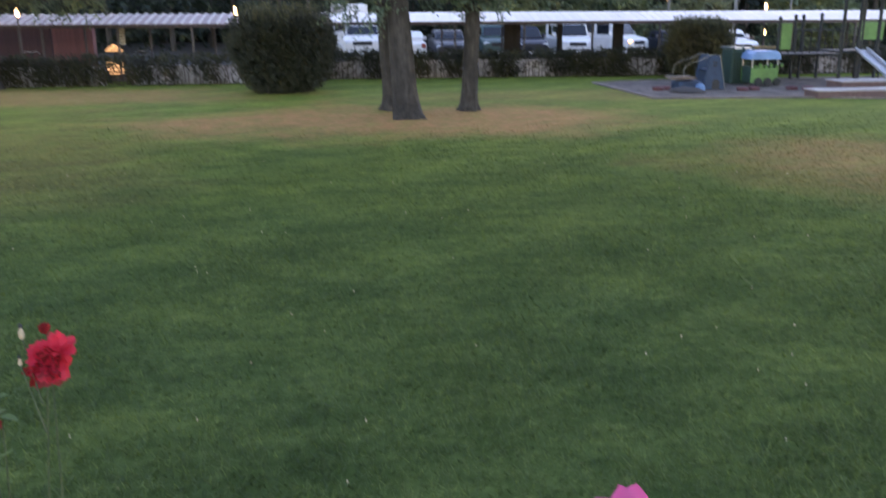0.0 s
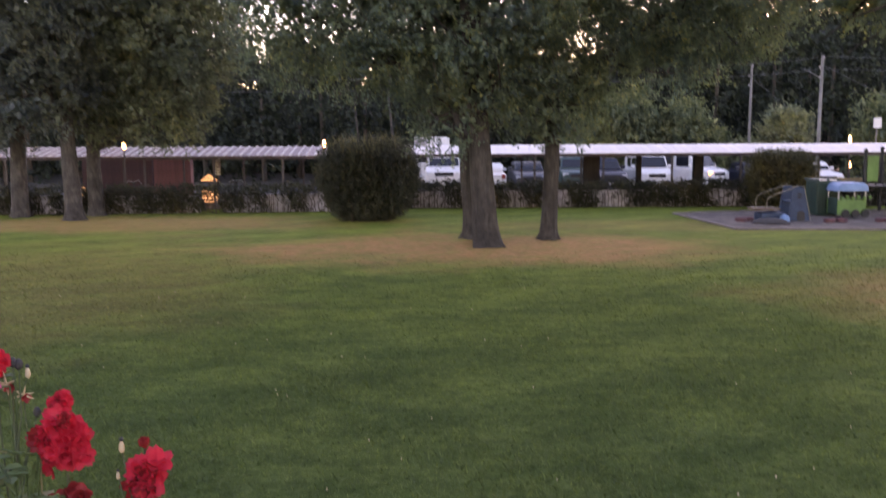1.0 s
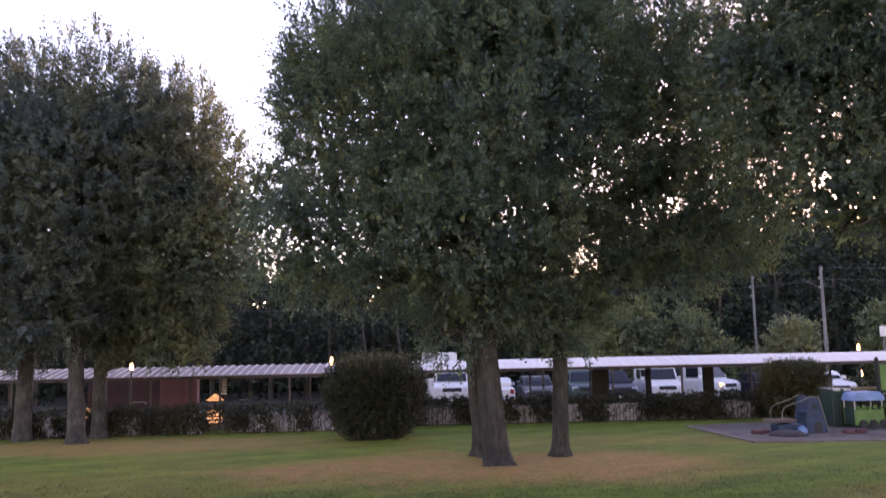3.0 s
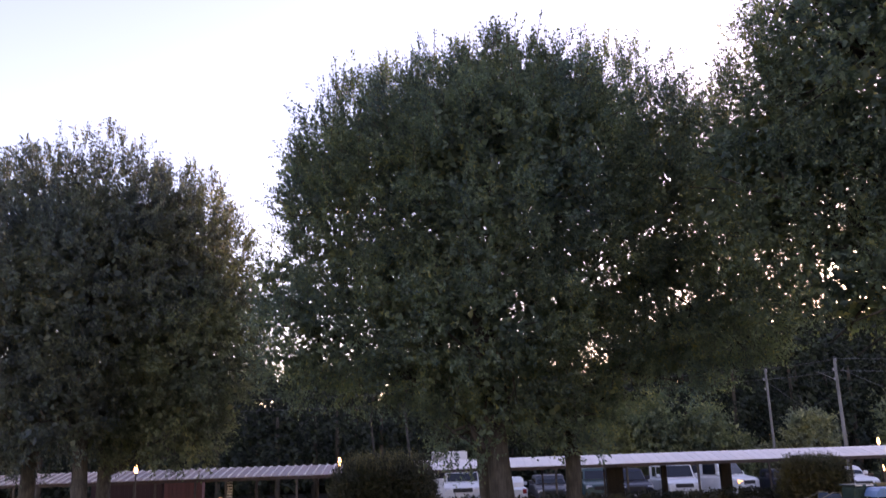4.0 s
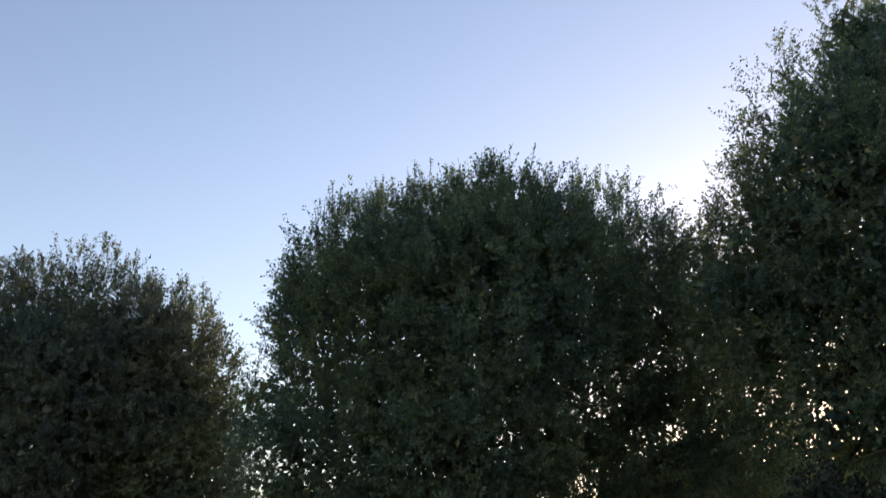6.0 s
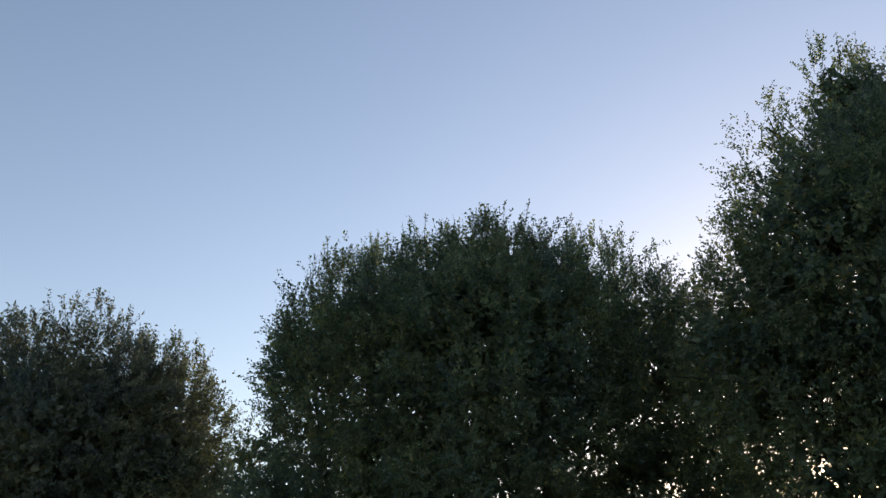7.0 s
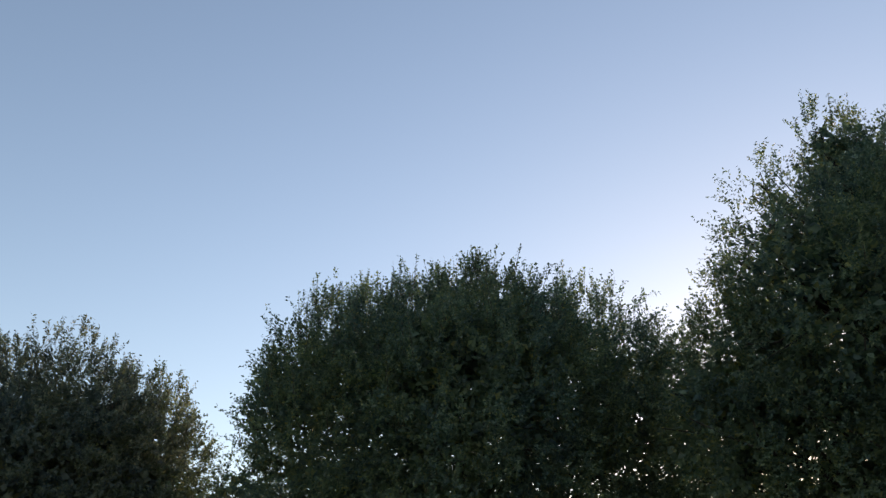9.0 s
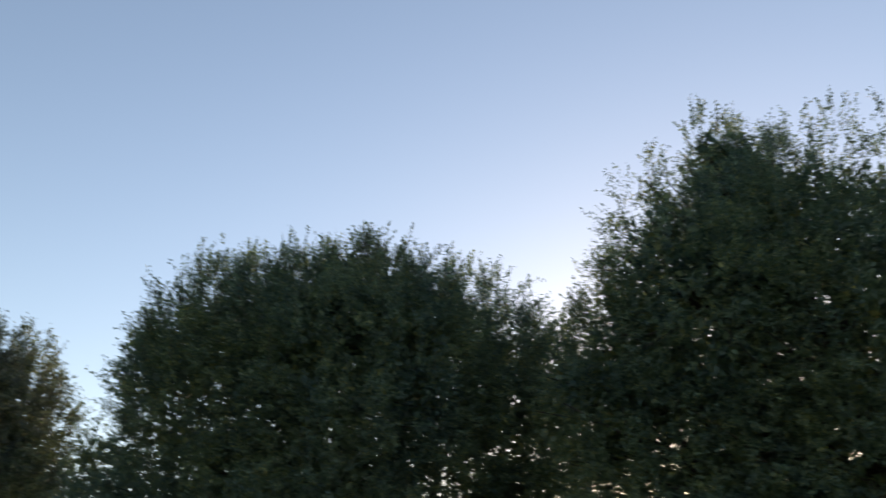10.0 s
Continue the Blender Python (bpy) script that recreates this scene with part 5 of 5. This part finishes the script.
def tower():
    """The tall play tower with dark posts, green panels, a steel slide and a pitched roof panel."""
    e = thing("play_tower", "dark steel play tower with green panels and steel slide", "play equipment")
    for x, y, h in ((14.9, 29.6, 2.2), (16.2, 31.0, 2.25), (16.5, 31.0, 2.25), (17.2, 31.0, 2.3), (16.05, 27.5, 2.75), (16.62, 27.5, 3.3), (17.3, 27.5, 3.3), (16.75, 28.7, 3.2), (17.45, 28.7, 3.2)):
        part("post", Mesh().tube([(x, y, 0), (x, y, h)], [0.06, 0.055], 10), DARK_STEEL, e)
        part("post_cap", Mesh().lathe([(0.07, 0), (0.07, 0.05), (0.02, 0.1)], (x, y, h), 10), DARK_STEEL, e)
    part("panel", round_box(14.97, 15.36, 29.57, 29.62, 1.15, 2.05, 0.02), GREEN, e)
    part("panel", round_box(17.36, 18.2, 28.66, 28.71, 1.5, 2.1, 0.02), GREEN, e)
    part("bridge_deck", round_box(14.85, 17.4, 29.7, 31.1, 0.92, 1.0, 0.02), DARK_STEEL, e)
    part("platform", round_box(16.0, 17.4, 27.45, 28.75, 1.12, 1.2, 0.02), DARK_STEEL, e)
    for k in range(5):
        x0, z0 = 16.3 + k * 0.2, 3.45 - k * 0.13
        part("roof_slat", Mesh().add([(x0, 27.2, z0), (x0 + 0.19, 27.2, z0 - 0.12), (x0 + 0.19, 28.9, z0 - 0.12), (x0, 28.9, z0), (x0, 27.2, z0 + 0.03), (x0 + 0.19, 27.2, z0 - 0.09), (x0 + 0.19, 28.9, z0 - 0.09), (x0, 28.9, z0 + 0.03)],
                                  [(0, 3, 2, 1), (4, 5, 6, 7), (0, 1, 5, 4), (1, 2, 6, 5), (2, 3, 7, 6), (3, 0, 4, 7)]), STONE if k % 2 else DARK_GREEN, e)
    slide = [(16.5, 27.4, 1.22), (16.9, 27.4, 1.22), (17.15, 25.4, 0.25), (16.75, 25.4, 0.25)]
    part("slide_bed", Mesh().add(slide + [(x, y, z - 0.04) for x, y, z in slide], [(0, 1, 2, 3), (4, 7, 6, 5), (0, 4, 5, 1), (1, 5, 6, 2), (2, 6, 7, 3), (3, 7, 4, 0)]), BARE_STEEL, e)
    for p, q in ((0, 3), (1, 2)):
        part("slide_rail", Mesh().tube([Vector(slide[p]) + Vector((0, 0, 0.06)), Vector(slide[q]) + Vector((0, 0, 0.06))], [0.045, 0.045], 8), BARE_STEEL, e)
    part("slide_foot", Mesh().tube([(16.95, 25.5, 0.0), (16.95, 25.5, 0.25)], [0.06, 0.06], 8), DARK_STEEL, e)
    for k in range(9):
        x = 15.1 + k * 0.27
        part("baluster", Mesh().tube([(x, 29.75, 1.0), (x, 29.75, 1.8)], [0.018, 0.018], 6), DARK_STEEL, e)
    part("top_rail", Mesh().tube([(14.9, 29.75, 1.81), (17.4, 29.75, 1.81)], [0.025, 0.025], 8), DARK_STEEL, e)
    part("beam", round_box(14.6, 16.05, 31.12, 31.22, 1.1, 1.22, 0.015), TAN_WOOD, e, "pale tan timber beam")
    part("ladder", Mesh().tube([(17.5, 27.5, 0), (17.4, 27.5, 1.2)], [0.03, 0.03], 8), DARK_STEEL, e)


tower()


def plinth(x, y, w, d, h, label):
    e = thing("concrete_step", label, "concrete step", "concrete steps")
    part("slab", round_box(x, x + w, y, y + d, 0.0, h, 0.03), STEP_SIDE, e, "dull red-brown side")
    part("top", round_box(x - 0.03, x + w + 0.03, y - 0.03, y + d + 0.03, h + 0.003, h + 0.05, 0.02), STONE, e)


plinth(13.4, 23.9, 2.6, 0.8, 0.2, "low grey concrete step at the edge of the play area")
plinth(14.75, 25.0, 1.85, 0.9, 0.36, "higher grey concrete block beside the play tower")
for x, y in ((9.7, 27.0), (10.0, 27.25), (12.3, 26.5), (12.75, 26.65), (14.0, 26.6), (14.5, 26.5)):
    mm = Mesh().lathe([(0.18, 0), (0.19, 0.07), (0.17, 0.12), (0.09, 0.13)], (x, y, 0.02), 14)
    tagged(new("stepping_pad", mm.data("stepping_pad", RED)), "faded red rubber stepping pad on the gravel", "stepping pad", "stepping pads")


# ---- the flowers close to the viewer ----
def petal_data(name, length, width, curl, material):
    v, f = [], []
    for i in range(5):
        u = i / 4
        w = width * math.sin(math.pi * (0.12 + 0.72 * u)) * (1 - 0.25 * u * u)
        for j in range(5):
            s = j / 4 * 2 - 1
            z = curl * u * u + 0.25 * length * (s * s) * u + 0.05 * length * math.sin(s * 6 + u * 4)
            v.append((s * w / 2, length * u, z))
    for i in range(4):
        for j in range(4):
            f.append((i * 5 + j, i * 5 + j + 1, (i + 1) * 5 + j + 1, (i + 1) * 5 + j))
    return Mesh().add(v, f).data(name, material, True)


def bloom(parent, at, r, face, material, rng, layers=((5, 0.15), (5, 0.55), (4, 0.95)), label="red ruffled bloom"):
    """A ruffled bloom of overlapping petals round a small centre."""
    m = look(at, Vector(at) - Vector(face)).to_quaternion().to_matrix().to_4x4()
    b = part("bloom", Mesh().lathe([(r * 0.12, -r * 0.3), (r * 0.2, -r * 0.1), (r * 0.12, r * 0.1), (r * 0.03, r * 0.16)], (0, 0, 0), 8), material, parent, label)
    b.matrix_basis = Matrix.Translation(at) @ m
    for k, (n, up) in enumerate(layers):
        me = petal_data("petal", r * (1.05 - 0.2 * k), r * (1.1 - 0.2 * k), r * 0.2, material)
        for i in range(n):
            p = part("petal", me, None, b)
            p.matrix_basis = pose(0, 0, 0, 0, 0, 360 * i / n + 40 * k + rng.uniform(-12, 12)) @ pose(0, r * 0.06, -r * 0.1, math.degrees(up) + rng.uniform(-14, 14), rng.uniform(-12, 12), 0)
    return b


def at_angle(az, el, d):
    a, e = radians(az), radians(el)
    return Vector((-math.sin(a) * math.cos(e) * d, math.cos(a) * math.cos(e) * d, EYE + math.sin(e) * d))


def rose_leaf(mesh, at, way, rng, size):
    """A compound rose leaf: five pointed leaflets on a short stalk."""
    way = Vector(way).normalized()
    side = way.cross(Vector((0, 0, 1))).normalized()
    up = side.cross(way)
    mesh.tube([at, Vector(at) + way * size], [0.0015, 0.001], 4)
    for u, s in ((0.45, -1), (0.45, 1), (0.75, -1), (0.75, 1), (1.0, 0)):
        b = Vector(at) + way * size * u
        d = (way * (0.5 if s else 1) + side * s * 0.9 + up * rng.uniform(-0.2, 0.2)).normalized()
        w = d.cross(up).normalized() * size * 0.17
        n = up * size * 0.05
        ln = size * 0.5
        mesh.add([b, b + d * ln * 0.3 + w * 0.9 + n, b + d * ln * 0.7 + w * 0.8 + n, b + d * ln, b + d * ln * 0.7 - w * 0.8 + n, b + d * ln * 0.3 - w * 0.9 + n, b + d * ln * 0.5], [(0, 1, 6), (1, 2, 6), (2, 3, 6), (3, 4, 6), (4, 5, 6), (5, 0, 6)])


def rose_bush(root, heads, label, seed, leaves):
    """A tall rose bush: canes from the ground, leaves, blooms and dry buds."""
    rng = np.random.default_rng(seed)
    e = thing("rose_bush", label, "rose bush", "rose bushes")
    root = Vector(root)
    for az, el, d, kind, r in heads:
        p = at_angle(az, el, d)
        if kind in ("star", "hip", "bud"):
            fork = at_angle(27.2 if az > 23 else 20.4, el - (5.5 if az > 23 else 4.5), 1.31)
            cane = Mesh().tube([fork, fork.lerp(p, 0.5) + Vector((rng.normal(0, 0.006), 0, -0.004)), p - Vector((0, 0, r * 0.3))], [0.0016, 0.0012, 0.001], 5)
        else:
            mid = root.lerp(p, 0.6) + Vector((rng.normal(0, 0.03), rng.normal(0, 0.03) + 0.1, 0))
            cane = Mesh().tube([root + Vector((rng.normal(0, 0.06), rng.normal(0, 0.06), 0)), root.lerp(mid, 0.5), mid, mid.lerp(p, 0.6), p - Vector((0, 0, r * 0.3))], [0.007, 0.004, 0.0022, 0.0016, 0.0014], 6)
        part("cane", cane, CANE, e)
        if kind in ("cluster", "single"):
            many, spread, fr = (int(14 + r * 300), (0.68, 0.5, 0.8), 0.36) if kind == "cluster" else (8, (0.5, 0.4, 0.62), 0.6)
            for k in range(many):
                cz = 1 - 2 * (k + 0.5) / many
                ca = k * 2.39996
                d = np.array([math.cos(ca) * math.sqrt(1 - cz * cz), -abs(math.sin(ca)) * math.sqrt(1 - cz * cz) * 0.9, cz])
                q = p + Vector(d * np.array(spread)) * r * rng.uniform(0.6, 1.15) + Vector((0.12 * r * cz, 0, 0))
                bloom(e, q, r * fr * rng.uniform(0.75, 1.25), Vector(d) + Vector((rng.normal(0.05, 0.3), -0.6, rng.normal(0.15, 0.3))), PETAL_DARK if k % 5 == 2 else PETAL_RED, rng, ((5, 0.1), (4, 0.7)))
        elif kind == "cup":
            bloom(e, p, r, (0.05, -0.35, 0.9), PETAL_DARK, rng, ((6, 0.75), (4, 1.1)), "dark red opening bud")
        elif kind == "hip":
            part("rose_hip", Mesh().lathe([(r * 0.3, -r), (r * 0.75, -r * 0.4), (r * 0.7, r * 0.4), (r * 0.3, r)], tuple(p), 9), BLACK, e, "dark withered hip")
        elif kind == "star":
            for k in range(6):
                w = radians(60 * k + 20) + rng.normal(0, 0.2)
                tip = p + Vector((math.cos(w), -0.3, math.sin(w) * 0.8 + 0.2)) * r * rng.uniform(0.7, 1.2)
                part("sepal", Mesh().tube([p, p.lerp(tip, 0.5), tip], [r * 0.09, r * 0.08, r * 0.015], 5), BUD, e, "pale dry sepal")
            bloom(e, p - Vector((-r * 0.3, 0.003, r * 0.15)), r * 0.4, (0.5, -0.8, -0.2), PETAL_DARK, rng, ((4, 0.2),), "last withered petals")
        elif kind == "pink":
            bloom(e, p, r, (-0.1, -0.6, 0.75), PETAL_PINK, rng, label="bright pink bloom")
        elif kind == "dark":
            for k in range(4):
                bloom(e, p + Vector(rng.normal(0, r * 0.5, 3)), r * 0.5, (rng.normal(0, 0.5), -0.7, 0.4), PETAL_DARK, rng, label="fading dark red bloom")
        else:
            part("bud", Mesh().lathe([(r * 0.25, -r), (r * 0.5, -r * 0.5), (r * 0.42, r * 0.3), (r * 0.1, r)], tuple(p), 8), BUD, e, "dry pale bud")
            part("sepal", Mesh().lathe([(r * 0.3, 0), (r * 0.4, r * 0.3), (r * 0.05, r * 0.7)], tuple(p + Vector((0, 0, r * 0.9))), 6), BLACK, e)
    lf = Mesh()
    for az, el, d, size in leaves:
        p = at_angle(az, el, d)
        rose_leaf(lf, p, (rng.normal(0, 1), rng.normal(0, 0.6) - 0.3, rng.normal(0, 0.4)), rng, size)
        lf.tube([p, root.lerp(p, 0.93)], [0.0012, 0.0016], 4)
    for _ in range(60):
        u = rng.uniform(0.1, 0.72)
        q = root.lerp(at_angle(27, -24, 1.3) if leaves else at_angle(heads[0][0], heads[0][1] - 4, heads[0][2]), u) + Vector(rng.normal(0, 0.07, 3))
        rose_leaf(lf, q, rng.normal(0, 1, 3), rng, 0.07)
    part("leaves", lf, ROSE_LEAF, e)


rng = np.random.default_rng(9)
rose_bush((-0.62, 1.15, 0), [(24.45, -17.75, 1.3, "cluster", 0.046), (24.5, -15.45, 1.3, "cluster", 0.019), (19.62, -20.6, 1.3, "single", 0.037), (19.65, -18.75, 1.3, "cup", 0.013), (28.1, -12.75, 1.32, "cluster", 0.026),
                             (28.9, -14.5, 1.28, "pink", 0.03), (26.75, -12.95, 1.32, "hip", 0.008), (27.05, -12.8, 1.32, "hip", 0.007), (26.28, -13.5, 1.32, "bud", 0.008), (27.5, -14.06, 1.32, "star", 0.02), (26.6, -14.8, 1.32, "star", 0.018),
                             (25.9, -15.9, 1.31, "hip", 0.007), (24.1, -21.3, 1.3, "dark", 0.03), (22.9, -23.8, 1.3, "dark", 0.013), (21.1, -18.6, 1.3, "bud", 0.009), (21.4, -20.3, 1.3, "bud", 0.006)],
          "tall rose bush with red ruffled blooms and dry buds", 71, [(az, el, 1.3, 0.05) for az, el in zip(rng.uniform(24.6, 31, 80), rng.uniform(-30, -17.8, 80))] + [(28.5, -15.0, 1.3, 0.04), (27.3, -14.2, 1.3, 0.035), (27.0, -13.6, 1.3, 0.03)])
rose_bush((0.5, 1.1, 0), [(-21.4, -33.0, 1.25, "pink", 0.062)], "rose bush with one bright pink bloom", 72, [])

low_wall()
